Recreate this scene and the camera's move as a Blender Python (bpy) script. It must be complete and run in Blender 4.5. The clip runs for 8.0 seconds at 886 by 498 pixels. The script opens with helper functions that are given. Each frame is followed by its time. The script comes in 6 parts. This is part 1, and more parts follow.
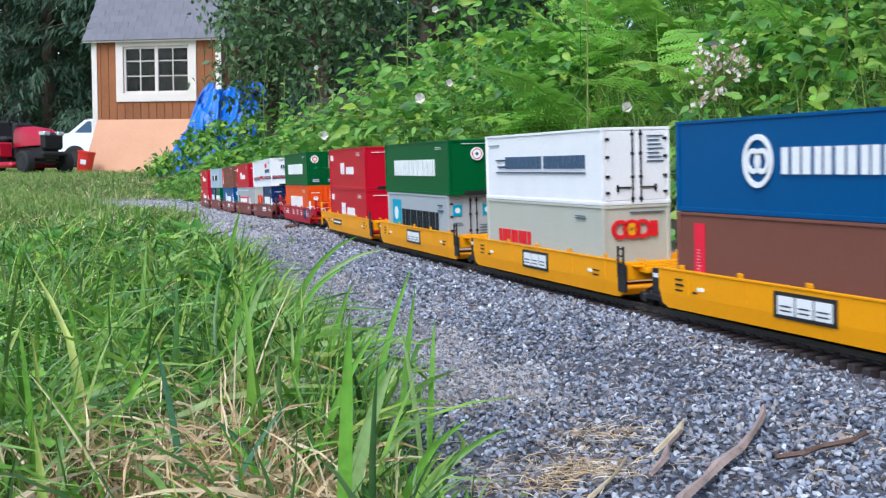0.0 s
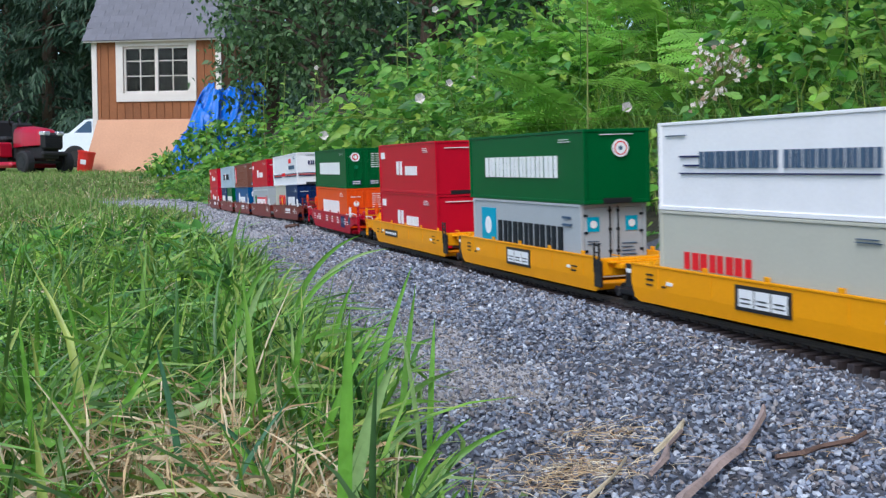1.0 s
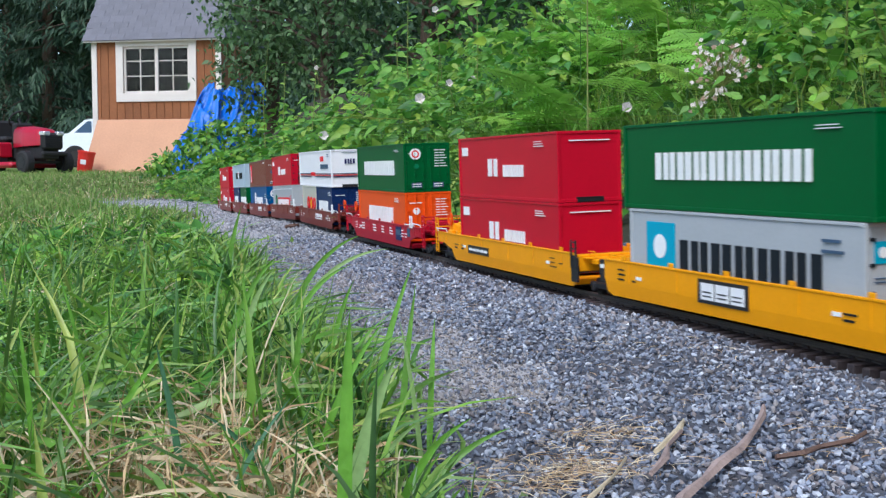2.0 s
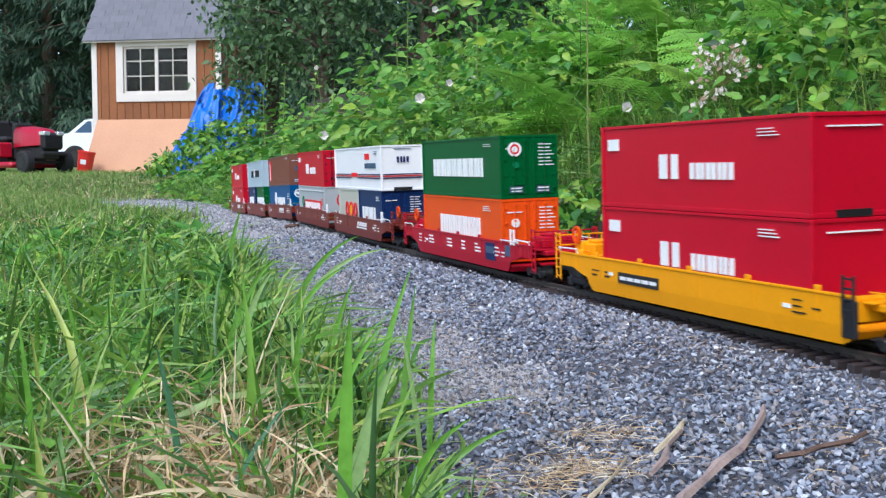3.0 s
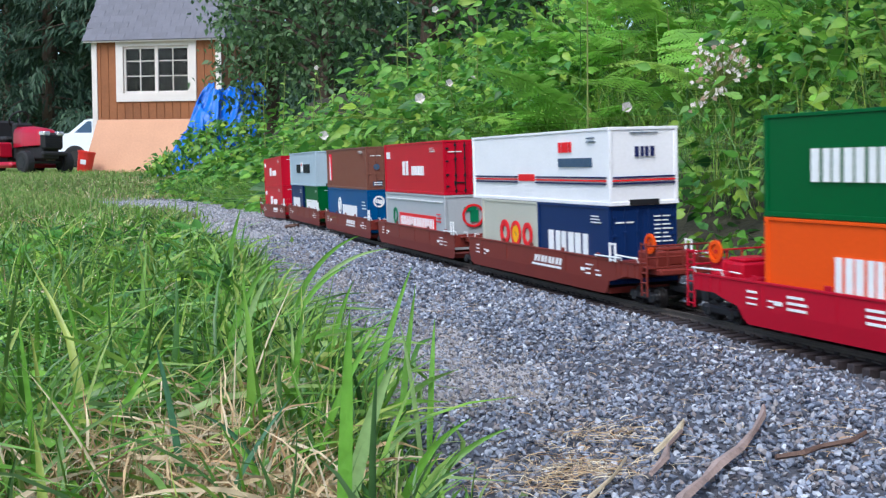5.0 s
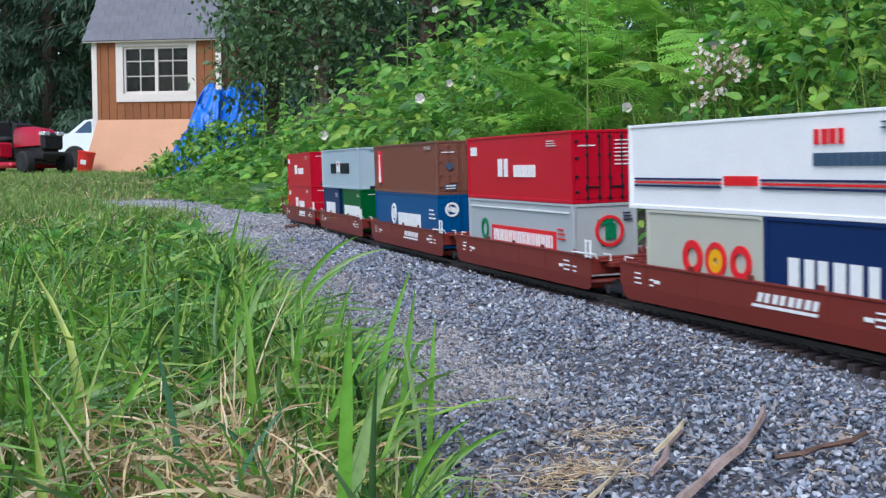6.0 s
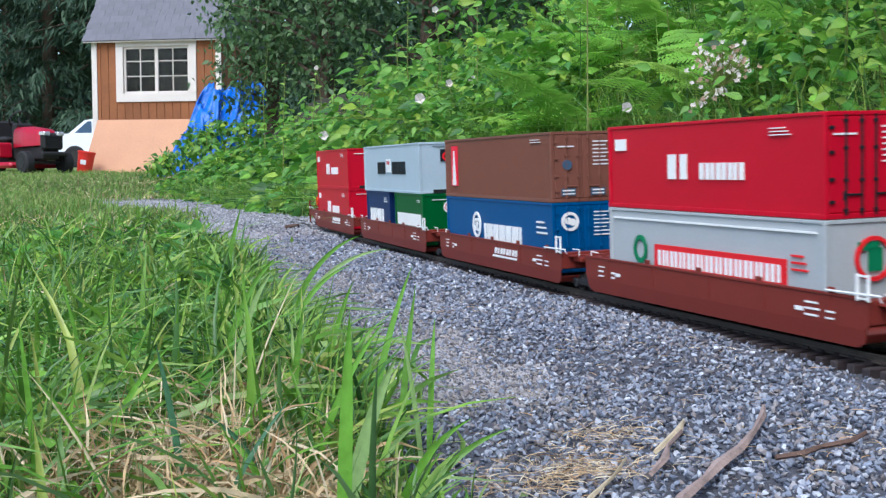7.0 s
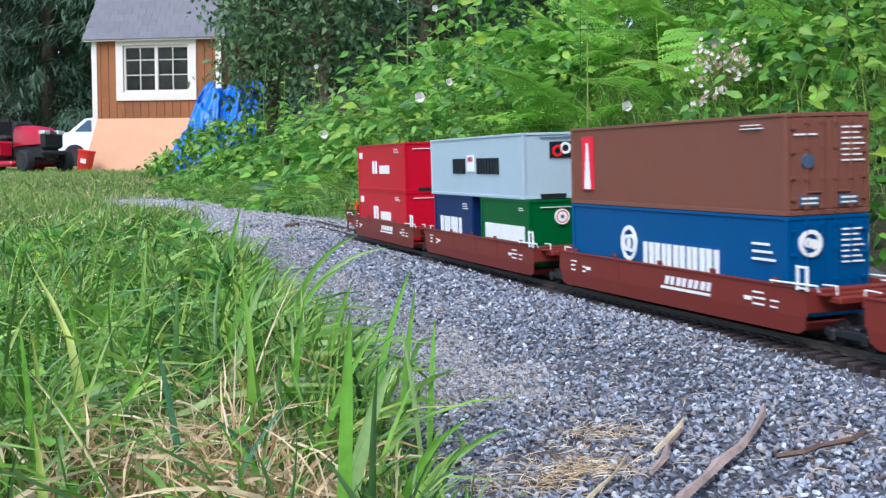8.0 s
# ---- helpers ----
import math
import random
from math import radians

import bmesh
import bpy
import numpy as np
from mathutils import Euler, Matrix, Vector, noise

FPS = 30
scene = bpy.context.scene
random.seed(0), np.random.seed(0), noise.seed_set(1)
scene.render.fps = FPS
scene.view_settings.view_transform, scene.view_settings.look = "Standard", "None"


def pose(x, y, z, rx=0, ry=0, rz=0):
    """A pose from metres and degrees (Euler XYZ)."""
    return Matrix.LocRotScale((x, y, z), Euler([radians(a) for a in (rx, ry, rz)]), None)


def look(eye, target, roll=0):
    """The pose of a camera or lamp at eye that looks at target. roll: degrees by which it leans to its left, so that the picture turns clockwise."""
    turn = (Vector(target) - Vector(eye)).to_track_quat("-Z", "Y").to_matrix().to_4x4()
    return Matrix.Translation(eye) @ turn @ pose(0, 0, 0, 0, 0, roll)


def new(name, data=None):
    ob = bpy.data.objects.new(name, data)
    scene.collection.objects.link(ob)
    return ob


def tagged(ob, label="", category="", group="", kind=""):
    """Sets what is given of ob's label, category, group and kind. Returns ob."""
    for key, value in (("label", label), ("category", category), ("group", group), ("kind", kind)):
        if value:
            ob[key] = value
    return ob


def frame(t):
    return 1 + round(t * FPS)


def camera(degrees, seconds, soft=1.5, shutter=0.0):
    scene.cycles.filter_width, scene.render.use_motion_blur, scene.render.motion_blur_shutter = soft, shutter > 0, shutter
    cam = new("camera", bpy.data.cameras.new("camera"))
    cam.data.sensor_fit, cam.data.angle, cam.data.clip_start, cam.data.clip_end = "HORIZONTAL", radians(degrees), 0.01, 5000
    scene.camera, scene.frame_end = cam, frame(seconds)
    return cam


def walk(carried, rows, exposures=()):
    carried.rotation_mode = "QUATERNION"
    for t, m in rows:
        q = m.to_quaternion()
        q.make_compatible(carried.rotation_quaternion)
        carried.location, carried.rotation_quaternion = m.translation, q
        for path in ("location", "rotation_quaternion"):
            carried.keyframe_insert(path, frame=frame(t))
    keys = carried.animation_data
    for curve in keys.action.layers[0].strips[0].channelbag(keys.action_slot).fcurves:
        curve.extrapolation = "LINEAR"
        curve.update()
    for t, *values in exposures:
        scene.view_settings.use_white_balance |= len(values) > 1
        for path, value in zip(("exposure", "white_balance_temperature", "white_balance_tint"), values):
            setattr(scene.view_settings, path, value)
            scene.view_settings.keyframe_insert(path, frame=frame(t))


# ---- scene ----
# ---- camera ----
cam = camera(42.4, 8.0, soft=1.35, shutter=0.3)
EYE_Z = 0.165
walk(cam, [(0.0, pose(0, 0, EYE_Z, 86.06, 0, 0)), (5.5, pose(0, 0, EYE_Z, 86.06, 0, 0)),
           (6.5, pose(0, 0, EYE_Z, 86.08, 0, 0)), (8.0, pose(0, 0, EYE_Z, 86.01, 0, 0))],
     exposures=[(t, e, 6050, 10) for t, e in ((0.0, 0.80), (0.5, 0.57), (1.0, 0.50), (1.5, 0.52), (2.3, 0.68), (3.0, 0.78), (4.5, 0.78), (5.3, 0.66), (6.0, 0.54), (6.5, 0.60), (7.0, 0.76), (8.0, 0.92))])

# ---- light: a bright overcast evening sky ----
world = bpy.data.worlds.new("sky")
scene.world = world
world.use_nodes = True
wn = world.node_tree.nodes
sky = wn.new("ShaderNodeTexSky")
sky.sky_type = "NISHITA"
sky.sun_disc = False
sky.sun_elevation, sky.sun_rotation = radians(42), radians(200)
sky.air_density, sky.dust_density, sky.ozone_density = 1.0, 1.2, 1.6
world.node_tree.links.new(sky.outputs[0], wn["Background"].inputs[0])
wn["Background"].inputs[1].default_value = 0.13
sun = new("sun", bpy.data.lights.new("sun", "SUN"))
sun.data.energy, sun.data.angle, sun.data.color = 1.9, radians(40), (1.0, 0.98, 0.95)
sun.matrix_world = look((0, 0, 0), (0.22, 0.5, -0.8))

# ---- materials ----


def rgb(r, g, b):
    """Linear colour from 0-255 values as seen in plain light."""
    return tuple((c / 255 / 12.92 if c < 10 else ((c / 255 + 0.055) / 1.055) ** 2.4) for c in (r, g, b)) + (1,)


def surface(name, colour, rough=0.5, metal=0.0, spread=0.12, scale=40.0, bump=0.0, fine=8.0, island=0.0, objects=0.0, second=None, through_light=0.0):
    """Principled material with two scales of mottling, optional relief and variation piece by piece."""
    m = bpy.data.materials.new(name)
    m.use_nodes = True
    n, l = m.node_tree.nodes, m.node_tree.links
    bsdf = n["Principled BSDF"]
    co = n.new("ShaderNodeTexCoord")
    big, small = n.new("ShaderNodeTexNoise"), n.new("ShaderNodeTexNoise")
    big.inputs["Scale"].default_value, small.inputs["Scale"].default_value = scale, scale * fine
    big.inputs["Detail"].default_value, small.inputs["Detail"].default_value = 4, 3
    for t in (big, small):
        l.new(co.outputs["Object"], t.inputs["Vector"])
    both = n.new("ShaderNodeMath")
    both.operation = "ADD"
    l.new(big.outputs["Fac"], both.inputs[0])
    l.new(small.outputs["Fac"], both.inputs[1])
    fac = both.outputs[0]
    for amount, node, socket in ((island, "ShaderNodeNewGeometry", "Random Per Island"), (objects, "ShaderNodeObjectInfo", "Random")):
        if amount:
            src, mul, add = n.new(node), n.new("ShaderNodeMath"), n.new("ShaderNodeMath")
            mul.operation, add.operation = "MULTIPLY_ADD", "ADD"
            l.new(src.outputs[socket], mul.inputs[0])
            mul.inputs[1].default_value, mul.inputs[2].default_value = amount * 2, -amount
            l.new(mul.outputs[0], add.inputs[0])
            l.new(fac, add.inputs[1])
            fac = add.outputs[0]
    ramp = n.new("ShaderNodeMapRange")
    ramp.inputs["From Min"].default_value, ramp.inputs["From Max"].default_value = 0.55, 1.45
    l.new(fac, ramp.inputs["Value"])
    mix = n.new("ShaderNodeMix")
    mix.data_type = "RGBA"
    low = tuple(c * (1 - spread) for c in colour[:3]) + (1,)
    high = second if second else tuple(min(1, c * (1 + spread)) for c in colour[:3]) + (1,)
    mix.inputs["A"].default_value, mix.inputs["B"].default_value = low, high
    l.new(ramp.outputs[0], mix.inputs["Factor"])
    l.new(mix.outputs["Result"], bsdf.inputs["Base Color"])
    bsdf.inputs["Roughness"].default_value, bsdf.inputs["Metallic"].default_value = rough, metal
    if bump:
        b = n.new("ShaderNodeBump")
        b.inputs["Strength"].default_value, b.inputs["Distance"].default_value = bump, 1.0 / scale / fine
        l.new(small.outputs["Fac"], b.inputs["Height"])
        l.new(b.outputs[0], bsdf.inputs["Normal"])
    if through_light:
        tr, ms = n.new("ShaderNodeBsdfTranslucent"), n.new("ShaderNodeMixShader")
        l.new(mix.outputs["Result"], tr.inputs["Color"])
        ms.inputs[0].default_value = through_light
        l.new(bsdf.outputs[0], ms.inputs[1])
        l.new(tr.outputs[0], ms.inputs[2])
        l.new(ms.outputs[0], n["Material Output"].inputs["Surface"])
    return m


def paint(name, colour, rough=0.42):
    m = surface(name, colour, rough, spread=0.06, scale=18, fine=14)
    m.node_tree.nodes["Principled BSDF"].inputs["Specular IOR Level"].default_value = 0.14
    return m


RED = paint("red_paint", rgb(192, 12, 42))
GREEN = paint("green_paint", rgb(2, 88, 42))
BLUE = paint("blue_paint", rgb(2, 78, 134))
NAVY = paint("navy_paint", rgb(18, 44, 92))
WHITE = paint("white_paint", rgb(238, 238, 240))
GREY = paint("grey_paint", rgb(172, 178, 182))
SILVER = paint("silver_blue_paint", rgb(172, 190, 202))
BEIGE = paint("pale_grey_paint", rgb(188, 188, 174))
MAROON = paint("brown_paint", rgb(124, 80, 68))
PLUM = paint("maroon_paint", rgb(112, 48, 42))
ORANGE = paint("orange_paint", rgb(230, 82, 18))
YELLOW = paint("yellow_paint", rgb(240, 160, 6))
CAR_RED = paint("car_red_paint", rgb(178, 18, 44))
CAR_BROWN = paint("car_brown_paint", rgb(120, 50, 43))
BLACK = surface("black_plastic", rgb(26, 26, 30), 0.5, spread=0.2, scale=60, bump=0.05)
MARK_WHITE = paint("white_marking", rgb(236, 238, 238), 0.5)
MARK_RED = paint("red_marking", rgb(222, 38, 46), 0.5)
MARK_PINK = paint("pink_red_marking", rgb(232, 40, 66), 0.5)
MARK_NAVY = paint("navy_marking", rgb(34, 42, 88), 0.5)
MARK_BLACK = paint("dark_marking", rgb(28, 34, 40), 0.5)
MARK_TEAL = paint("teal_marking", rgb(24, 160, 190), 0.5)
MARK_GREEN = paint("green_marking", rgb(20, 120, 80), 0.5)
MARK_YELLOW = paint("yellow_marking", rgb(240, 170, 20), 0.5)
MARK_GREY = paint("slate_marking", rgb(70, 92, 116), 0.5)
STEEL = surface("blackened_steel", rgb(60, 58, 58), 0.45, 0.8, spread=0.25, scale=50, bump=0.1)
BRASS = surface("weathered_rail", rgb(84, 77, 72), 0.5, 0.3, spread=0.3, scale=30, bump=0.1)
TIE = surface("brown_tie_plastic", rgb(56, 48, 49), 0.7, spread=0.3, scale=60, bump=0.3, objects=0.25)

# ---- mesh helpers ----


class Geo:
    """Vertices and faces of one mesh, gathered piece by piece."""

    def __init__(self):
        self.v, self.f = [], []

    def add(self, verts, faces):
        k = len(self.v)
        self.v += [tuple(p) for p in verts]
        self.f += [tuple(i + k for i in q) for q in faces]
        return self

    def box(self, x0, x1, y0, y1, z0, z1, c=0.0, m=None):
        cx, cy, cz = (x0 + x1) / 2, (y0 + y1) / 2, (z0 + z1) / 2
        hx, hy, hz = abs(x1 - x0) / 2, abs(y1 - y0) / 2, abs(z1 - z0) / 2
        s = [(a, b, d) for a in (-1, 1) for b in (-1, 1) for d in (-1, 1)]
        if c <= 0:
            vs = [Vector((cx + a * hx, cy + b * hy, cz + d * hz)) for a, b, d in s]
            fs = [(0, 1, 3, 2), (4, 6, 7, 5), (0, 4, 5, 1), (2, 3, 7, 6), (0, 2, 6, 4), (1, 5, 7, 3)]
        else:
            c = min(c, hx * 0.9, hy * 0.9, hz * 0.9)
            vs, at = [], {}
            for a, b, d in s:
                for ax in range(3):
                    at[a, b, d, ax] = len(vs)
                    vs.append(Vector((cx + a * (hx - (c if ax != 0 else 0)), cy + b * (hy - (c if ax != 1 else 0)), cz + d * (hz - (c if ax != 2 else 0)))))
            fs, ring = [], ((-1, -1), (-1, 1), (1, 1), (1, -1))
            for w in (-1, 1):
                fs.append([at[w, p, q, 0] for p, q in ring])
                fs.append([at[p, w, q, 1] for p, q in ring])
                fs.append([at[p, q, w, 2] for p, q in ring])
            for p in (-1, 1):
                for q in (-1, 1):
                    fs.append([at[-1, p, q, 1], at[1, p, q, 1], at[1, p, q, 2], at[-1, p, q, 2]])
                    fs.append([at[p, -1, q, 0], at[p, 1, q, 0], at[p, 1, q, 2], at[p, -1, q, 2]])
                    fs.append([at[p, q, -1, 0], at[p, q, 1, 0], at[p, q, 1, 1], at[p, q, -1, 1]])
            fs += [[at[a, b, d, i] for i in range(3)] for a, b, d in s]
        if m is not None:
            vs = [m @ v for v in vs]
        return self.add(vs, fs)

    def tube(self, points, radius, sides=8, caps=True):
        pts = [Vector(p) for p in points]
        rad = radius if isinstance(radius, (list, tuple)) else [radius] * len(pts)
        vs = []
        for i, p in enumerate(pts):
            d = (pts[min(i + 1, len(pts) - 1)] - pts[max(i - 1, 0)]).normalized()
            a = d.orthogonal().normalized() if abs(d.z) > 0.95 else d.cross(Vector((0, 0, 1))).normalized()
            b = d.cross(a)
            vs += [p + rad[i] * (math.cos(2 * math.pi * j / sides) * a + math.sin(2 * math.pi * j / sides) * b) for j in range(sides)]
        fs = [(i * sides + j, i * sides + (j + 1) % sides, (i + 1) * sides + (j + 1) % sides, (i + 1) * sides + j) for i in range(len(pts) - 1) for j in range(sides)]
        if caps:
            fs += [tuple(range(sides)), tuple((len(pts) - 1) * sides + j for j in range(sides))]
        return self.add(vs, fs)

    def ring(self, centre, normal, r_out, r_in, depth, sides=24, squash=1.0):
        """Flat ring (or disc, with r_in 0) that faces along normal, its width times squash."""
        n = Vector(normal).normalized()
        b = Vector((0, 0, 1)) if abs(n.z) < 0.9 else Vector((0, 1, 0))
        a = b.cross(n)
        vs, c = [], Vector(centre)
        for dep in (0, depth):
            for r in (r_out, r_in):
                vs += [c + n * dep + a * squash * r * math.cos(2 * math.pi * j / sides) + b * r * math.sin(2 * math.pi * j / sides) for j in range(sides)]
        fs = []
        for j in range(sides):
            k = (j + 1) % sides
            fs += [(j, k, 2 * sides + k, 2 * sides + j), (2 * sides + j, 2 * sides + k, 3 * sides + k, 3 * sides + j)]
            if r_in > 0:
                fs.append((sides + j, sides + k, 3 * sides + k, 3 * sides + j))
        return self.add(vs, fs)

    def prism(self, outline, y0, y1):
        """Outline in x and z, drawn out from y0 to y1."""
        k = len(outline)
        vs = [(x, y, z) for y in (y0, y1) for x, z in outline]
        fs = [tuple(range(k)), tuple(range(k, 2 * k))] + [(i, (i + 1) % k, k + (i + 1) % k, k + i) for i in range(k)]
        return self.add(vs, fs)

    def mesh(self, name, material, smooth=False):
        me = bpy.data.meshes.new(name)
        me.from_pydata(self.v, [], self.f)
        bm = bmesh.new()
        bm.from_mesh(me)
        bmesh.ops.recalc_face_normals(bm, faces=bm.faces)
        bm.to_mesh(me)
        bm.free()
        me.materials.append(material)
        if smooth:
            me.shade_smooth()
        return me


def part(name, geo, material, parent=None, label="", smooth=False):
    """One mesh object, under a thing or a part."""
    ob = new(name, geo if isinstance(geo, bpy.types.Mesh) else geo.mesh(name, material, smooth))
    ob.parent = parent
    return tagged(ob, label)


def sheet(name, verts, faces, material, smooth=True):
    """A large mesh straight from arrays of vertices and faces."""
    me = bpy.data.meshes.new(name)
    me.from_pydata(np.asarray(verts, dtype=float).tolist(), [], faces if isinstance(faces, list) else faces.tolist())
    me.materials.append(material)
    if smooth:
        me.shade_smooth()
    return new(name, me)


# ---- the line of the track, from behind the eye to the far bend ----
STEP = 0.02
Q0, Q1 = -6.0, 12.0
qs = np.arange(Q0, Q1, STEP)
head = np.radians(np.interp(qs, [-6, -3, 0, 1.2, 2.4, 5, 6.6, 8, 9.5, 12], [124, 117, 111.7, 108.3, 106.7, 106.6, 107, 112, 135, 165]))
px, py = np.cumsum(np.cos(head)) * STEP, np.cumsum(np.sin(head)) * STEP
zero = int(round(-Q0 / STEP))
px, py = px - px[zero] + 0.5755, py - py[zero] + 0.6185
pz = np.interp(qs, [-6, 3.2, 4.2, 5.4, 6.7, 12], [0, 0, -0.022, -0.042, -0.058, -0.06])
LEAN = 0.032


def along(q):
    return Vector((float(np.interp(q, qs, px)), float(np.interp(q, qs, py)), float(np.interp(q, qs, pz))))


def on_track(q, span=0.2):
    """Pose of a vehicle on the rails: x forwards (towards the eye), y to the far side, leaning with the track."""
    a, b = along(q - span), along(q + span)
    fwd = (a - b).normalized()
    left = Vector((0, 0, 1)).cross(fwd).normalized()
    up = fwd.cross(left)
    m = Matrix((fwd, left, up)).transposed().to_4x4()
    m.translation = (a + b) / 2
    return m @ Matrix.Rotation(LEAN, 4, "X")


def centre_x(y):
    return np.interp(y, py, px)


def offset(x, y):
    """How far right of the track's middle a place lies."""
    return (x - centre_x(y)) * 0.95


def edge_x(y):
    """Where the gravel meets the grass."""
    return np.interp(y, [-6, 0.0, 0.68, 1.0, 1.2, 2.9, 4.0, 8.2, 14], [0.25, 0.06, -0.02, -0.09, -0.15, -0.56, -0.97, -2.75, -6])


def lawn_x(y):
    """Right-hand limit of the lawn; it closes in behind the far bend of the gravel."""
    return np.where(y < 8.8, edge_x(y), np.maximum(edge_x(8.8), -0.2 * y))


def lumps(x, y, s):
    return np.sin(x * s + 1.3 * np.sin(y * s * 0.7)) * np.cos(y * s * 0.9 + 0.8 * np.sin(x * s * 1.3))


def left_taper(x, y):
    """Falls to nothing where the bank dies out towards the yard."""
    return np.where(y < 5, 1.0, np.clip((x / np.maximum(y, 1) + 0.245) / 0.13, 0, 1))


def ground_z(x, y):
    x, y = np.asarray(x, dtype=float), np.asarray(y, dtype=float)
    u = offset(x, y)
    rail = np.interp(y, py, pz)
    fill = np.interp(y, [0, 0.98, 1.14, 1.32, 2.5, 3.5, 4.6], [0.020, 0.0185, 0.0155, 0.0125, 0.0115, 0.0095, 0.005])
    fill = fill + 0.003 * np.exp(-((u + 0.072) / 0.014) ** 2) * np.clip(2.2 - y, 0, 1)
    bed = rail - fill - 0.016 * np.clip((-u - 0.07) / 0.5, 0, 1) + 0.0035 * lumps(x, y, 9) * np.clip((np.abs(u) - 0.05) / 0.1, 0.1, 1)
    lawn = np.interp(y, [-10, 1, 4, 8, 20, 60, 200], [-0.05, -0.045, -0.05, -0.05, 0.125, 0.5, 1.5]) + 0.006 * lumps(x, y, 4)
    w = np.maximum(np.clip((edge_x(y) - x) / 0.25 + 0.3, 0, 1), np.clip((y - 9.0) / 1.5, 0, 1))
    z = bed * (1 - w) + lawn * w
    bank = np.clip(u - 0.2, 0, 9)
    rise = 0.42 * np.minimum(bank, 1.6) + 0.16 * np.clip(bank - 1.6, 0, 5)
    fade = np.clip((19 - y) / 9, 0.15, 1) * left_taper(x, y)
    return z + rise * fade * (1 + 0.12 * lumps(x, y, 2.2))


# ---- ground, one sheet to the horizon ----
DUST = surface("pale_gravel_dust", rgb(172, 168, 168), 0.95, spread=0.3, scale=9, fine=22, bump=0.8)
# Soil colour darkened to stand for shade between the near grass blades.
SOIL = surface("grass_gap_shade_soil", rgb(66, 62, 46), 0.95, spread=0.5, scale=14, fine=12, bump=0.8, second=rgb(84, 88, 48))
# Gravelly soil, its colour lowered for the shade in gaps among the stones.
DIRT = surface("stone_gap_shade_soil", rgb(80, 82, 90), 0.95, spread=0.4, scale=9, fine=22, bump=0.8)


def build_ground():
    def line(a, b, fine_a, fine_b, d, far):
        mid = np.arange(fine_a, fine_b, d)
        lo = fine_a - np.geomspace(d, fine_a - a, far)
        hi = fine_b + np.geomspace(d, b - fine_b, far)
        return np.concatenate([lo[::-1], mid, hi])
    xs, ys = line(-900, 900, -3.2, 4.0, 0.06, 34), line(-300, 2500, -5, 10, 0.06, 34)
    gx, gy = np.meshgrid(xs, ys)
    gz = ground_z(gx, gy)
    v = np.stack([gx, gy, gz], -1).reshape(-1, 3)
    i = np.arange(len(ys) - 1)[:, None] * len(xs) + np.arange(len(xs) - 1)[None]
    f = np.stack([i, i + 1, i + 1 + len(xs), i + len(xs)], -1).reshape(-1, 4)
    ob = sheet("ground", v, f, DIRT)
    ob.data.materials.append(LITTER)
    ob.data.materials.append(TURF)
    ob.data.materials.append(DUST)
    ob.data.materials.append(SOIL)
    cx, cy = v[f].mean(1)[:, 0], v[f].mean(1)[:, 1]
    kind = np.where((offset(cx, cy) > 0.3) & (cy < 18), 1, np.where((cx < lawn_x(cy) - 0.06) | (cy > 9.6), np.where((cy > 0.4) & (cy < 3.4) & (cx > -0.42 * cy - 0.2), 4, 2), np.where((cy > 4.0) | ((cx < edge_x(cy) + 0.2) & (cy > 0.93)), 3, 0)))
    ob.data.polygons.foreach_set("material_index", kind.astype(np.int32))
    return tagged(ob, "grey gravelly soil and lawn rising to a bank", "ground", kind="structure")


# ---- rails and ties ----
RAIL_H = 0.0085


def build_track():
    track = tagged(new("railway_track"), "model railway track with dark ties on grey ballast", "railway track", kind="structure")
    for side in (-1, 1):
        g = Geo()
        prof = [(-0.0028, -RAIL_H), (0.0028, -RAIL_H), (0.0028, -0.0072), (0.0008, -0.006), (0.0008, -0.003), (0.0016, -0.0022), (0.0016, -0.0003), (-0.0016, -0.0003), (-0.0016, -0.0022), (-0.0008, -0.003), (-0.0008, -0.006), (-0.0028, -0.0072)]
        k, vs, fs = len(prof), [], []
        stations = np.arange(-5, 11.4, 0.08)
        for q in stations:
            m = on_track(q, 0.05)
            vs += [m @ Vector((0, side * 0.0242 + a, b)) for a, b in prof]
        for i in range(len(stations) - 1):
            fs += [(i * k + j, i * k + (j + 1) % k, (i + 1) * k + (j + 1) % k, (i + 1) * k + j) for j in range(k)]
        part("rail", g.add(vs, fs), BRASS, track)
    tie = Geo().box(-0.0049, 0.0049, -0.0505, 0.0505, -0.027, -RAIL_H, 0.001)
    for s in (-1, 1):
        tie.box(-0.0035, 0.0035, s * 0.0242 - 0.006, s * 0.0242 - 0.003, -RAIL_H, -0.006, 0.0005)
        tie.box(-0.0035, 0.0035, s * 0.0242 + 0.003, s * 0.0242 + 0.006, -RAIL_H, -0.006, 0.0005)
    me = tie.mesh("tie", TIE)
    rng = np.random.default_rng(4)
    places = np.arange(-3.5, 11.3, 0.0216)
    near = [q for q in places if -0.9 <= q < 5.5]
    for q in near:
        ob = part("tie", me, None, track)
        ob.matrix_basis = on_track(q, 0.05) @ pose(0, rng.normal(0, 0.0012), 0, 0, 0, rng.normal(0, 0.8))
    g = Geo()
    for q in places:
        if not -0.9 <= q < 5.5:
            g.box(-0.0049, 0.0049, -0.0505, 0.0505, -0.027, -RAIL_H, m=on_track(q, 0.05))
    tagged(part("ties_beyond", g, TIE, track), kind="stuff")


# ---- the train: containers and well cars ----
CW, CH = 0.0985, 0.0999
FEET = {20: 0.209, 22: 0.229, 40: 0.4204, 43: 0.446, 44: 0.458, 45: 0.473, 48: 0.5045}


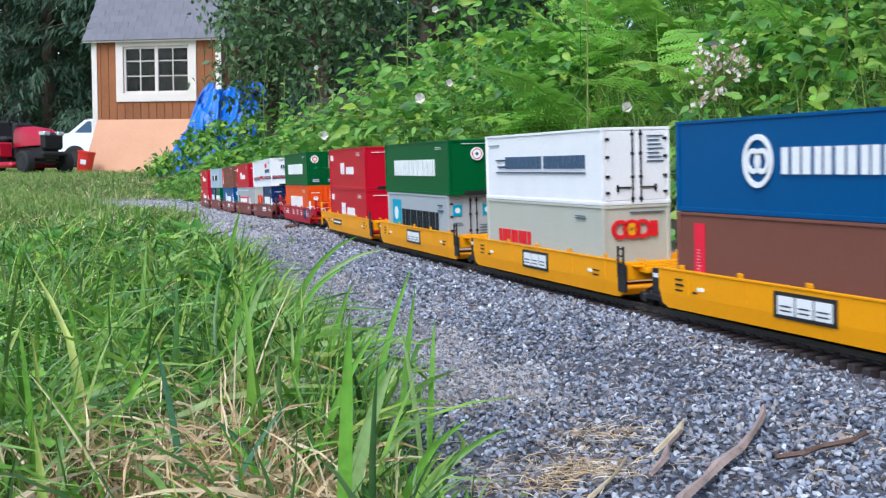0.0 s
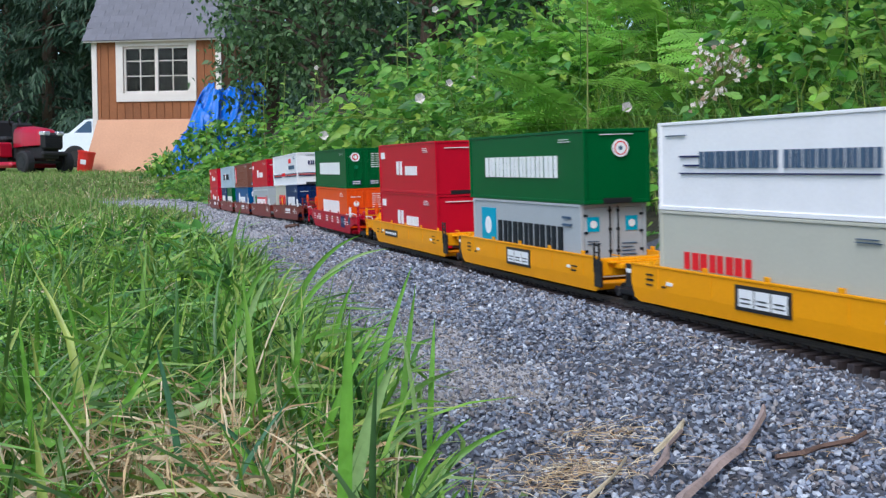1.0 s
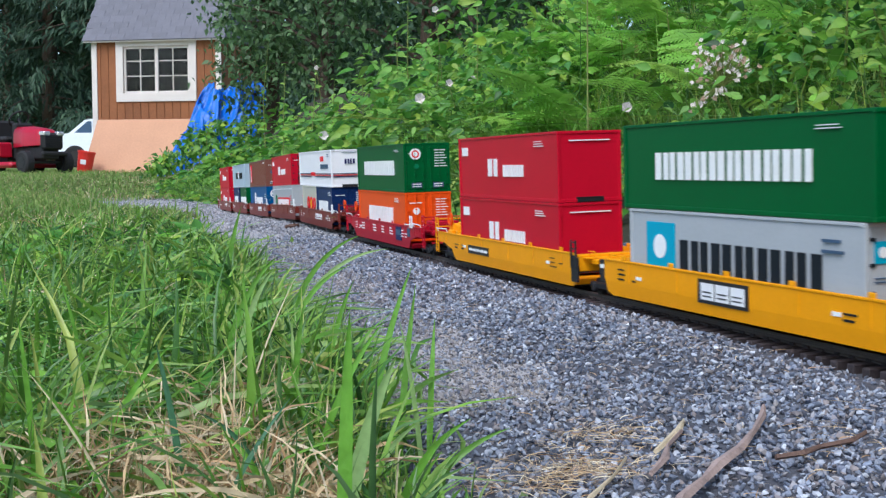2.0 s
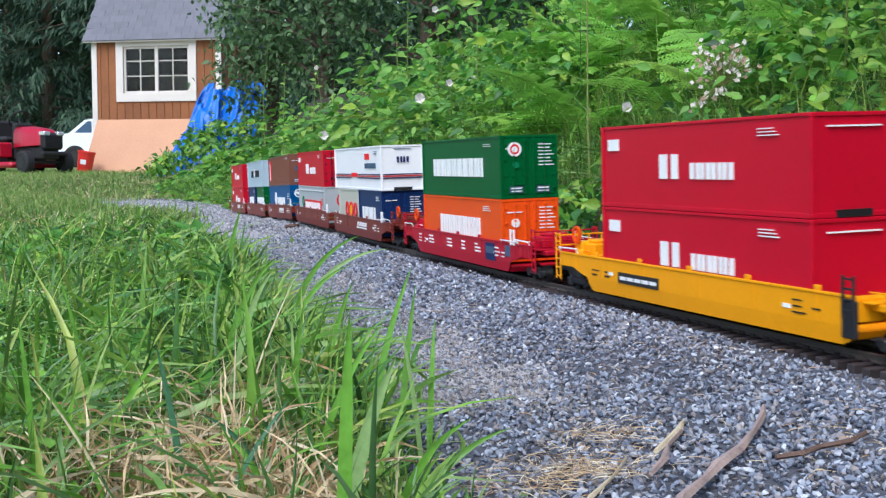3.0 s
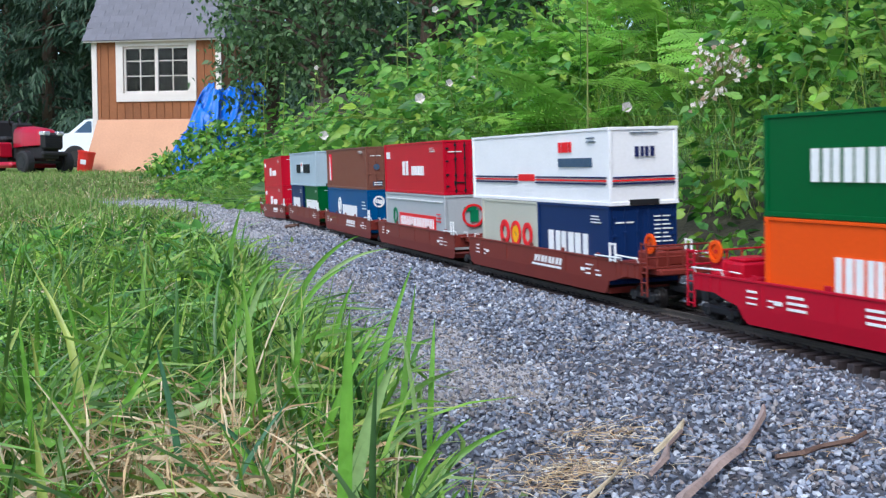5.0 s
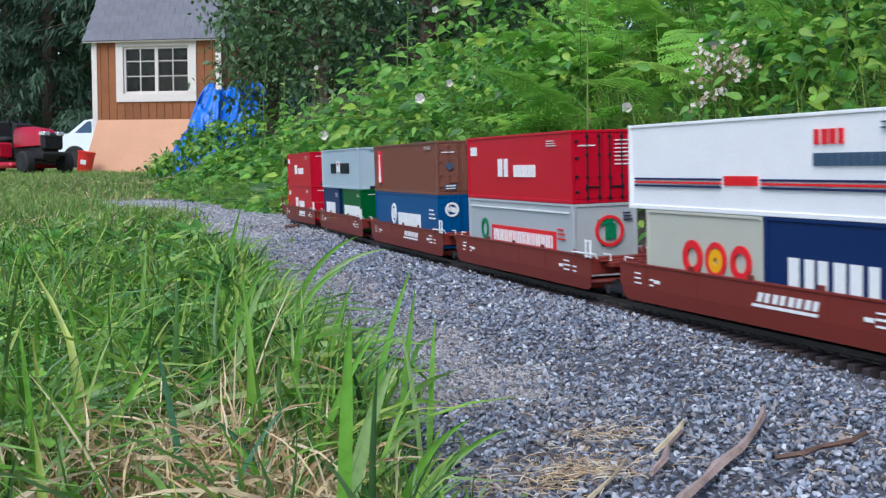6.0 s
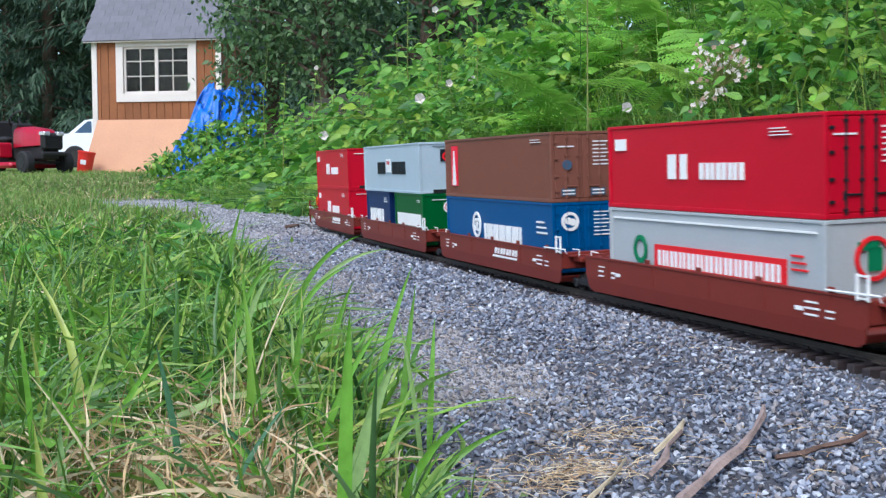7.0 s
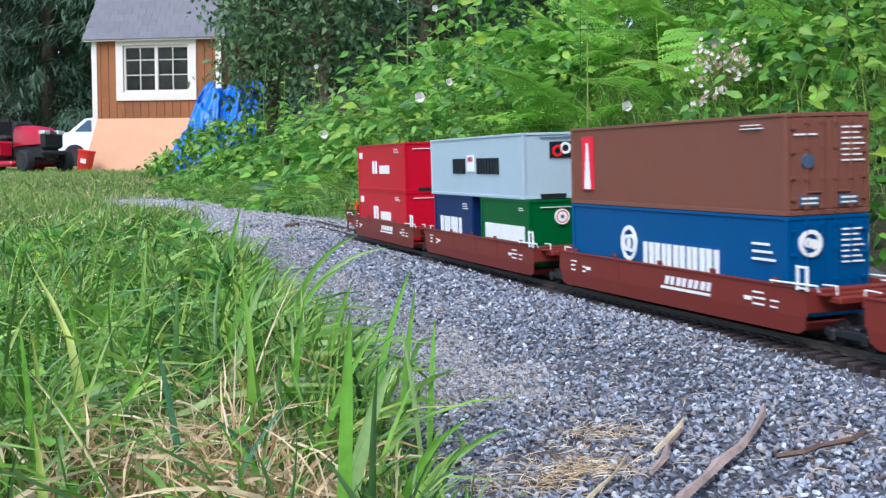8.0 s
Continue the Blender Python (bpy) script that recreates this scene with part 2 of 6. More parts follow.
def letters(geo, face, a0, a1, z0, z1, n, seed=0):
    """A name as a row of plain upright bars, two for each letter; face gives the block's box from two spans."""
    w = (a1 - a0) / n
    for i in range(n):
        p, q = a0 + i * w + w * 0.09, a0 + (i + 1) * w - w * 0.07
        t = w * (0.34 if (i + seed) % 2 else 0.28)
        face(geo, p, p + t, z0, z1)
        face(geo, q - w * 0.62 + t, q, z0, z1)


def on_side(L):
    """Marks on the near long side: spans along the side run from its rear end, as shares of the length and height."""
    def face(g, a0, a1, z0, z1):
        g.box(-L / 2 + a0 * L, -L / 2 + a1 * L, -CW / 2 - 0.0008, -CW / 2 + 0.001, z0 * CH, z1 * CH)
    return face


def on_front(L):
    """Marks on the front end, spans from its near edge."""
    def face(g, a0, a1, z0, z1):
        g.box(L / 2 - 0.001, L / 2 + 0.0009, -CW / 2 + a0 * CW, -CW / 2 + a1 * CW, z0 * CH, z1 * CH)
    return face


def container(label, feet, material, doors=False, slot=False, ribbed=False, side=(), front=(), discs=(), trailer=False):
    """A container with its rear-to-front length along x and its base at z = 0.
    side, front: (kind, material, a0, a1, z0, z1, n); discs: (where, material, a, z, r_out, r_in)."""
    L = FEET[feet]
    top = tagged(new("shipping_container"), label, "shipping container", group="containers on the train")
    g, hx, hy, e = Geo(), L / 2, CW / 2, 0.0016
    g.box(-hx + e, hx - e, -hy + e, hy - e, 0.001, CH - 0.0012)
    part("body", g, material, top)
    # corner posts and rails stand proud of the panels
    g = Geo()
    for sx in (-1, 1):
        for sy in (-1, 1):
            g.box(sx * hx, sx * (hx - 0.006), sy * hy, sy * (hy - 0.005), 0, CH, 0.0006)
    for sy in (-1, 1):
        for z0, z1 in ((0, 0.005), (CH - 0.0035, CH)):
            g.box(-hx + 0.006, hx - 0.006, sy * hy, sy * (hy - 0.004), z0, z1, 0.0005)
    for sx in (-1, 1):
        for z0, z1 in ((0, 0.005), (CH - 0.004, CH)):
            g.box(sx * hx, sx * (hx - 0.004), -hy + 0.005, hy - 0.005, z0, z1, 0.0005)
    part("frame", g, material, top)
    g = Geo()
    if ribbed:
        n = int(L / 0.0042)
        for i in range(n):
            x = -hx + 0.008 + (L - 0.016) * i / (n - 1)
            g.box(x - 0.0009, x + 0.0009, -hy + 0.0011, -hy + 0.003, 0.006, CH - 0.005)
        part("side_ribs", g, material, top)
    cast = Geo().box(-0.003, 0.003, -0.003, 0.003, -0.0024, 0.0024, 0.0007).mesh("corner_casting", material)
    for sx in (-1, 1):
        for sy in (-1, 1):
            for z in (0.0024, CH - 0.0024):
                part("corner_casting", cast, None, top).location = (sx * (hx - 0.0026), sy * (hy - 0.0026), z)
    if doors:
        rods = MARK_BLACK if trailer or material is GREY or material is RED else material
        for sy in (-1, 1):
            g = Geo().box(hx - 0.003, hx - 0.0004, sy * 0.001, sy * (hy - 0.006), 0.006, CH - 0.005, 0.0005)
            door = part("door", g, material, top)
            for a in ((0.006,) if trailer or material is GREY else (0.008, 0.026)):
                rod = Geo().tube([(hx + 0.0009, sy * a, 0.003), (hx + 0.0009, sy * a, CH - 0.003)], 0.0011, 6)
                for z in (0.008, 0.036, 0.066, CH - 0.009):
                    rod.box(hx - 0.0006, hx + 0.0022, sy * a - 0.0022, sy * a + 0.0022, z - 0.0018, z + 0.0018, 0.0003)
                part("lock_rod", rod, rods, door)
            for z in (0.016, 0.037, 0.062, 0.085):
                part("hinge", Geo().box(hx - 0.0008, hx + 0.0016, sy * (hy - 0.0105), sy * (hy - 0.005), z - 0.0017, z + 0.0017, 0.0004), rods, door)
            handle = Geo().box(hx - 0.0004, hx + 0.0018, sy * 0.008, sy * 0.027, 0.0215, 0.0235, 0.0004).box(hx - 0.0004, hx + 0.0016, sy * 0.026, sy * 0.029, 0.017, 0.026, 0.0003)
            part("door_handle", handle, rods, door)
        if rods is material:
            for sy in (-1, 1):
                g = Geo().box(hx - 0.0005, hx + 0.0012, sy * 0.012, sy * 0.034, 0.009, 0.0195)
                part("data_plate", g, MARK_GREY, top, "slate plate with white bars")
                g = Geo().box(hx, hx + 0.0018, sy * 0.014, sy * 0.032, 0.011, 0.0125).box(hx, hx + 0.0018, sy * 0.014, sy * 0.032, 0.0155, 0.0175)
                part("plate_bars", g, MARK_WHITE, top)
    if slot:
        # No hollow is cut: a black block stands for the shade in the recess.
        part("gooseneck_slot_shade", Geo().box(hx - 0.02, hx + 0.0004, -0.021, 0.021, 0.0002, 0.0075), BLACK, top, "black block for the shaded recess under the end")
    # markings
    for faces, spans, z_shift in ((on_side(L), side, 0), (on_front(L), front, 0)):
        for i, (kind, mt, a0, a1, z0, z1, n) in enumerate(spans):
            g = Geo()
            if kind == "name":
                letters(g, faces, a0, a1, z0, z1, n, i + n)
            elif kind == "lines":
                for k in range(n):
                    zz = z0 + (z1 - z0) * k / n
                    faces(g, a0 + 0.02 * (k % 2) * (a1 - a0), a1 - 0.13 * ((k * 7) % 3) * (a1 - a0), zz, zz + (z1 - z0) / n * 0.3)
            else:
                faces(g, a0, a1, z0, z1)
            part("lettering" if kind == "name" else "marking", g, mt, top)
    for where, mt, a, z, r_out, r_in in discs:
        if where == "side":
            g = Geo().ring((-hx + a * L, -hy + 0.0005, z * CH), (0, -1, 0), r_out, r_in, 0.0016, 28)
        elif where == "oval":
            g = Geo().ring((-hx + a * L, -hy + 0.0005, z * CH), (0, -1, 0), r_out, r_in, 0.0016, 28, 0.92)
        else:
            g = Geo().ring((hx - 0.0008, -hy + a * CW, z * CH), (1, 0, 0), r_out, r_in, 0.0026, 28)
        part("emblem", g, mt, top)
    return top


FINE = ("lines", MARK_WHITE, 0.80, 0.88, 0.80, 0.9, 3)
DOOR_TEXT = (("lines", MARK_WHITE, 0.66, 0.93, 0.52, 0.9, 7), ("lines", MARK_WHITE, 0.1, 0.36, 0.78, 0.84, 1))


def k_line(label, **kw):
    return container(label, 40, RED, side=(("name", MARK_WHITE, 0.335, 0.445, 0.36, 0.64, 1), ("name", MARK_WHITE, 0.497, 0.70, 0.36, 0.54, 4),
                                           ("marking", MARK_WHITE, 0.048, 0.11, 0.70, 0.84, 1), FINE), **kw)


def evergreen(label, feet, **kw):
    a = (0.167, 0.812) if feet > 20 else (0.10, 0.92)
    z = (0.35, 0.66) if feet > 20 else (0.36, 0.60)
    kw.setdefault("discs", (("front", MARK_WHITE, 0.55, 0.74, 0.0118, 0.0095), ("front", MARK_RED, 0.55, 0.74, 0.0095, 0.0078), ("front", MARK_WHITE, 0.55, 0.74, 0.0078, 0.003), ("front", MARK_GREY, 0.55, 0.74, 0.003, 0)))
    return container(label, feet, GREEN, side=(("name", MARK_WHITE, *a, *z, 9), ("lines", MARK_WHITE, 0.82, 0.9, 0.84, 0.9, 2)), **kw)


def kline_front():
    return (("lines", MARK_WHITE, 0.18, 0.82, 0.86, 0.91, 1),)


def build_cargo():
    """(container, number of its car, tier, shift along the car)"""
    c = []
    hs = ("name", MARK_WHITE, 0.40, 0.80, 0.42, 0.68, 6)
    c.append((container("blue container with white block lettering", 45, BLUE, side=(hs,), discs=(("oval", MARK_WHITE, 0.324, 0.55, 0.027, 0.0215), ("oval", MARK_WHITE, 0.309, 0.55, 0.013, 0.008), ("oval", MARK_WHITE, 0.339, 0.55, 0.013, 0.008))), 0, 1, 0))
    c.append((container("brown ribbed container with a pink tower emblem", 45, MAROON, ribbed=True, side=(("marking", MARK_PINK, 0.078, 0.118, 0.2, 0.88, 1), ("lines", MARK_WHITE, 0.09, 0.106, 0.2, 0.62, 12))), 0, 0, 0))
    c.append((container("white container with slate lettering and barred doors", 40, WHITE, doors=True, trailer=True,
                        side=(("lines", MARK_GREY, 0.04, 0.14, 0.84, 0.88, 1), ("marking", MARK_NAVY, 0.11, 0.2, 0.60, 0.62, 1), ("marking", MARK_NAVY, 0.13, 0.2, 0.50, 0.52, 1), ("name", MARK_GREY, 0.203, 0.536, 0.48, 0.66, 7),
                              ("name", MARK_GREY, 0.555, 0.881, 0.48, 0.66, 7), ("marking", MARK_NAVY, 0.11, 0.881, 0.415, 0.43, 1)), front=(("lines", MARK_GREY, 0.66, 0.9, 0.55, 0.93, 7),)), 1, 1, 0))
    c.append((container("pale grey container with red and yellow emblem letters", 40, BEIGE, side=(("name", MARK_RED, 0.122, 0.431, 0.36, 0.55, 4), ("lines", MARK_GREY, 0.8, 0.88, 0.82, 0.88, 2)),
                        front=(("marking", MARK_RED, 0.69, 0.80, 0.59, 0.79, 1), ("lines", MARK_GREY, 0.4, 0.9, 0.9, 0.94, 1)),
                        discs=(("front", MARK_RED, 0.25, 0.69, 0.0125, 0.0075), ("front", MARK_RED, 0.415, 0.69, 0.0125, 0.008), ("front", MARK_YELLOW, 0.415, 0.69, 0.008, 0.0025), ("front", MARK_RED, 0.575, 0.69, 0.0125, 0.0075))), 1, 0, 0))
    c.append((evergreen("green long container with white block lettering", 43, slot=True, front=(("lines", MARK_WHITE, 0.25, 0.75, 0.92, 0.95, 1),)), 2, 1, 0))
    c.append((container("grey container with black lettering and a teal star square", 40, GREY, doors=True,
                        side=(("marking", MARK_TEAL, 0.1, 0.245, 0.32, 0.86, 1), ("name", MARK_BLACK, 0.265, 0.865, 0.30, 0.68, 6), ("lines", MARK_GREY, 0.86, 0.93, 0.7, 0.9, 2)),
                        front=(("marking", MARK_TEAL, 0.1, 0.28, 0.63, 0.83, 1), ("marking", MARK_TEAL, 0.68, 0.86, 0.63, 0.83, 1), ("lines", MARK_GREY, 0.62, 0.85, 0.3, 0.5, 4), ("lines", MARK_GREY, 0.1, 0.3, 0.46, 0.53, 2)),
                        discs=(("side", MARK_WHITE, 0.172, 0.58, 0.014, 0), ("front", MARK_WHITE, 0.19, 0.73, 0.005, 0), ("front", MARK_WHITE, 0.77, 0.73, 0.005, 0))), 2, 0, 0))
    for tier in (1, 0):
        c.append((k_line("bright red container with white lettering, plain end", slot=True, front=kline_front()), 3, tier, 0))
    c.append((evergreen("green container with barred doors and white lettering", 40, doors=True, front=DOOR_TEXT,
                        discs=(("front", MARK_WHITE, 0.25, 0.78, 0.0115, 0.008), ("front", MARK_RED, 0.25, 0.78, 0.008, 0.005), ("front", MARK_WHITE, 0.25, 0.78, 0.005, 0), ("front", MARK_GREEN, 0.27, 0.53, 0.005, 0))), 4, 1, 0))
    c.append((container("orange container with white block lettering and doors", 40, ORANGE, doors=True, side=(("name", MARK_WHITE, 0.247, 0.762, 0.33, 0.67, 8), FINE), front=DOOR_TEXT,
                        discs=(("front", MARK_WHITE, 0.24, 0.62, 0.007, 0),)), 4, 0, 0))
    c.append((container("white long container with navy and red stripes", 48, WHITE, slot=True,
                        side=tuple(("marking", m, a0, a1, z, z + 0.022, 1) for a0, a1 in ((0.03, 0.39), (0.53, 0.98)) for z, m in ((0.27, MARK_NAVY), (0.31, MARK_RED), (0.35, MARK_NAVY)))
                        + (("name", MARK_RED, 0.40, 0.52, 0.3, 0.40, 5), ("name", MARK_GREY, 0.69, 0.90, 0.5, 0.62, 10), ("name", MARK_RED, 0.69, 0.777, 0.7, 0.84, 2), ("lines", MARK_GREY, 0.87, 0.92, 0.82, 0.92, 2)),
                        front=tuple(("marking", m, 0.05, 0.95, z, z + 0.022, 1) for z, m in ((0.27, MARK_NAVY), (0.31, MARK_RED), (0.35, MARK_NAVY))) + (("name", MARK_NAVY, 0.36, 0.66, 0.62, 0.75, 2), ("lines", MARK_GREY, 0.3, 0.7, 0.92, 0.95, 1))), 5, 1, 0))
    c.append((container("short pale grey container with round red emblems", 22, BEIGE, discs=(("side", MARK_RED, 0.44, 0.50, 0.0195, 0.0105), ("side", MARK_RED, 0.64, 0.50, 0.0195, 0.0135), ("side", MARK_YELLOW, 0.64, 0.49, 0.013, 0.004), ("side", MARK_RED, 0.84, 0.50, 0.0185, 0.0105))), 5, 0, -0.098))
    nyk = (("name", MARK_WHITE, 0.16, 0.74, 0.30, 0.62, 3), ("lines", MARK_WHITE, 0.78, 0.9, 0.78, 0.9, 3))
    c.append((container("short navy container with white letters and doors", 22, NAVY, doors=True, side=nyk, front=DOOR_TEXT), 5, 0, 0.133))
    c.append((k_line("bright red container with barred doors", doors=True, front=DOOR_TEXT), 6, 1, 0))
    c.append((container("light grey container with a red name band", 40, GREY, side=(("marking", MARK_RED, 0.267, 0.862, 0.29, 0.60, 1), ("marking", MARK_WHITE, 0.03, 0.97, 0.87, 0.89, 1), ("lines", MARK_RED, 0.88, 0.94, 0.5, 0.7, 3)),
                        front=(("lines", MARK_NAVY, 0.78, 0.92, 0.76, 0.9, 3), ("marking", MARK_GREEN, 0.38, 0.62, 0.70, 0.78, 1), ("marking", MARK_GREEN, 0.5, 0.66, 0.50, 0.72, 1)),
                        discs=(("front", MARK_RED, 0.56, 0.62, 0.0215, 0.0175), ("oval", MARK_GREEN, 0.187, 0.52, 0.017, 0.011))), 6, 0, 0))
    g = Geo()
    letters(g, on_side(FEET[40]), 0.285, 0.845, 0.36, 0.54, 13, 3)
    part("lettering", g, MARK_WHITE, c[-1][0]).location = (0, -0.0006, 0)
    c.append((container("brown ribbed container with a red tower emblem and doors", 45, MAROON, ribbed=True, doors=True,
                        side=(("marking", MARK_PINK, 0.075, 0.14, 0.19, 0.88, 1), ("lines", MARK_WHITE, 0.84, 0.92, 0.86, 0.93, 2)), front=DOOR_TEXT, discs=(("front", MARK_GREY, 0.25, 0.53, 0.007, 0),)), 7, 1, 0))
    g = Geo()
    S = on_side(FEET[45])
    for k in range(5):
        S(g, 0.090 + 0.003 * k, 0.126 - 0.003 * k, 0.2 + 0.12 * k, 0.32 + 0.12 * k)
    part("emblem", g, MARK_WHITE, c[-1][0]).location = (0, -0.0006, 0)
    c.append((container("blue container with white lettering and a round emblem", 45, BLUE, doors=True, side=(("name", MARK_WHITE, 0.406, 0.754, 0.28, 0.60, 6), ("lines", MARK_WHITE, 0.88, 0.96, 0.55, 0.78, 3)), front=DOOR_TEXT[:1],
                        discs=(("oval", MARK_WHITE, 0.336, 0.56, 0.0215, 0.0165), ("oval", MARK_WHITE, 0.325, 0.56, 0.010, 0.006), ("oval", MARK_WHITE, 0.347, 0.56, 0.011, 0.007),
                               ("front", MARK_WHITE, 0.28, 0.73, 0.0135, 0.0095), ("front", MARK_WHITE, 0.245, 0.74, 0.005, 0), ("front", MARK_WHITE, 0.32, 0.72, 0.005, 0))), 7, 0, 0))
    c.append((container("silver-blue container with dark lettering, plain end", 44, SILVER, slot=True, side=(("name", MARK_BLACK, 0.28, 0.425, 0.38, 0.64, 3), ("marking", MARK_WHITE, 0.45, 0.525, 0.42, 0.7, 1), ("marking", MARK_RED, 0.46, 0.515, 0.58, 0.66, 1), ("name", MARK_BLACK, 0.55, 0.78, 0.38, 0.64, 4)),
                        front=(("marking", MARK_BLACK, 0.45, 0.82, 0.62, 0.86, 1), ("lines", MARK_GREY, 0.3, 0.8, 0.92, 0.95, 1)), discs=(("front", MARK_RED, 0.58, 0.72, 0.009, 0.005), ("front", MARK_WHITE, 0.71, 0.76, 0.009, 0.005))), 8, 1, 0))
    c.append((container("short navy container with white letters", 20, NAVY, side=nyk), 8, 0, -0.11))
    c.append((evergreen("short green container with white lettering", 20, slot=True, front=(("lines", MARK_WHITE, 0.2, 0.8, 0.88, 0.92, 1),)), 8, 0, 0.143))
    for tier in (1, 0):
        c.append((k_line("bright red container with white lettering, plain end", slot=True, front=kline_front()), 9, tier, 0))
    return c


def well_car(label, material, style, front_end=False, rear_end=False, brake=False):
    """A well car: rail tops at z = 0, x forwards. style: 'plate' (yellow) or 'bars' (brown, red)."""
    car = tagged(new("well_car"), label, "railway wagon", group="well cars of the train")
    hy, half = 0.0522, 0.272
    x_front, x_rear = (0.352 if front_end else 0.297), (-0.352 if rear_end else -0.297)
    for s in (-1, 1):
        side = Geo()
        # upper web, and the lower strake that leans inwards
        rr, ff = (0.022 if rear_end else 0.003), (0.022 if front_end else 0.003)
        out = [(-half, 0.030), (-half, 0.054), (half, 0.054), (half, 0.030), (half - ff, 0.026), (-half + rr, 0.026)]
        side.prism(out, s * hy, s * (hy - 0.0013))
        lo = [(-half + rr * 0.9, 0.0265), (half - ff * 0.9, 0.0265), (half - ff * 1.2 - 0.002, 0.014), (half - ff - 0.014, 0.009), (-half + rr + 0.014, 0.009), (-half + rr * 1.2 + 0.002, 0.014)]
        k = len(side.v)
        side.prism(lo, s * hy, s * (hy - 0.0013))
        side.v[k:] = [(x, y - s * max(0, 0.0255 - z) * 0.1, z) for x, y, z in side.v[k:]]
        side.box(-half, half, s * (hy + 0.0012), s * (hy - 0.0012), 0.0525, 0.0555, 0.0006)
        panel = part("side_panel", side, material, car)
        pins = 5
        for i in range(pins):
            x = -half + 0.05 + (2 * half - 0.1) * i / (pins - 1)
            part("stacking_guide", Geo().box(x - 0.005, x + 0.005, s * (hy + 0.0008), s * (hy - 0.0012), 0.0554, 0.0605, 0.0006), material, panel)
        for x in (-0.21, -0.1, 0.02, 0.12, 0.22):
            part("rib", Geo().box(x - 0.0012, x + 0.0012, s * (hy + 0.0006), s * (hy - 0.001), 0.028, 0.0525), material, panel)
    part("floor", Geo().box(-half + 0.03, half - 0.03, -hy + 0.006, hy - 0.006, 0.0085, 0.0165, 0.001), material, car)
    for s, x_end in ((1, x_front), (-1, x_rear)):
        g = Geo().box(s * (half - 0.016), s * half, -hy + 0.002, hy - 0.002, 0.030, 0.0525, 0.001)
        part("bulkhead", g, material, car)
        deck = Geo().box(s * half, x_end, -0.034, 0.034, 0.040, 0.0475, 0.0015).box(s * half, x_end - s * 0.012, -0.042, 0.042, 0.047, 0.0495, 0.0008)
        part("end_platform", deck, material, car)
        part("drawbar", Geo().box(x_end - s * 0.03, x_end + s * 0.028, -0.006, 0.006, 0.018, 0.027, 0.0015).box(x_end + s * 0.02, x_end + s * 0.034, -0.009, 0.009, 0.014, 0.032, 0.002), BLACK, car)
        for y in (-0.034, 0.034):
            rail = Geo()
            rail.tube([(s * half, y, 0.057), (s * (half + 0.02), y, 0.0575)], 0.0009, 6)
            rail.tube([(s * (half + 0.02), y, 0.0575), (s * (half + 0.02), y, 0.049)], 0.0009, 6)
            part("grab_rail", rail, MARK_WHITE if style == "bars" else material, car)
        if (s > 0 and front_end) or (s < 0 and rear_end):
            # the side goes on over the truck, stepped up, with a raised box behind the end
            tip = x_end - s * 0.02
            for y in (-1, 1):
                web = Geo().prism([(s * half, 0.030), (s * half, 0.054), (tip, 0.054), (tip, 0.036), (s * (half + 0.022), 0.036)], y * (hy - 0.0003), y * (hy - 0.0018))
                web.box(s * half, tip, y * (hy + 0.001), y * (hy - 0.0022), 0.0525, 0.0552, 0.0006)
                for i in range(3):
                    xr = s * (half + 0.012 + 0.018 * i)
                    web.box(xr - 0.0011, xr + 0.0011, y * (hy + 0.0005), y * (hy - 0.0012), 0.037, 0.0525)
                part("end_side", web, material, car)
                bar = Geo().tube([(s * (half + 0.004), y * (hy + 0.002), 0.0615), (tip, y * (hy + 0.002), 0.0605)], 0.0011, 6)
                for xr in (s * (half + 0.006), tip - s * 0.002):
                    bar.tube([(xr, y * (hy + 0.002), 0.0612), (xr, y * (hy - 0.001), 0.054)], 0.0009, 6)
                part("side_rail", bar, MARK_WHITE, car, "white painted side rail")
            xa, xb = sorted((s * (half + 0.008), x_end - s * 0.026))
            part("equipment_box", Geo().box(xa, xb, -0.026, 0.026, 0.049, 0.0665, 0.002).box(xa + 0.008, xb - 0.008, -0.018, 0.018, 0.066, 0.071, 0.002), material, car)
            part("valve", Geo().tube([((xa + xb) / 2 - 0.01, -0.034, 0.0535), ((xa + xb) / 2 + 0.012, -0.034, 0.0535)], 0.0045, 12), material, car)
            for y in (-hy + 0.002, hy - 0.002):
                lad = Geo()
                for dx in (0.0, 0.013):
                    lad.tube([(x_end - s * (0.004 + dx), y, 0.016), (x_end - s * (0.004 + dx), y, 0.080)], 0.0013, 6)
                for z in (0.02, 0.032, 0.044, 0.056, 0.068, 0.078):
                    lad.tube([(x_end - s * 0.004, y, z), (x_end - s * 0.017, y, z)], 0.0011, 6)
                part("ladder", lad, material, car)
            g = Geo()
            for z in (0.062, 0.076):
                g.tube([(x_end - s * 0.006, -hy + 0.002, z), (x_end - s * 0.006, hy - 0.002, z)], 0.0012, 6)
            for y in (-0.02, 0.0, 0.02):
                g.tube([(x_end - s * 0.006, y, 0.046), (x_end - s * 0.006, y, 0.076)], 0.0012, 6)
            part("end_railing", g, material, car)
    for s in (-1, 1):
        # steps beside the front end
        lad = Geo()
        x = half - 0.012
        for dx in (0, 0.014):
            lad.box(x + dx - 0.0016, x + dx + 0.0016, s * (hy + 0.0008), s * (hy + 0.003), 0.034 if style == "plate" else 0.052, 0.073 if style == "plate" else 0.076, 0.0004)
        for z in (0.04, 0.05, 0.06, 0.069) if style == "plate" else (0.0535, 0.0735):
            lad.box(x, x + 0.014, s * (hy + 0.001), s * (hy + 0.0026), z, z + 0.0018)
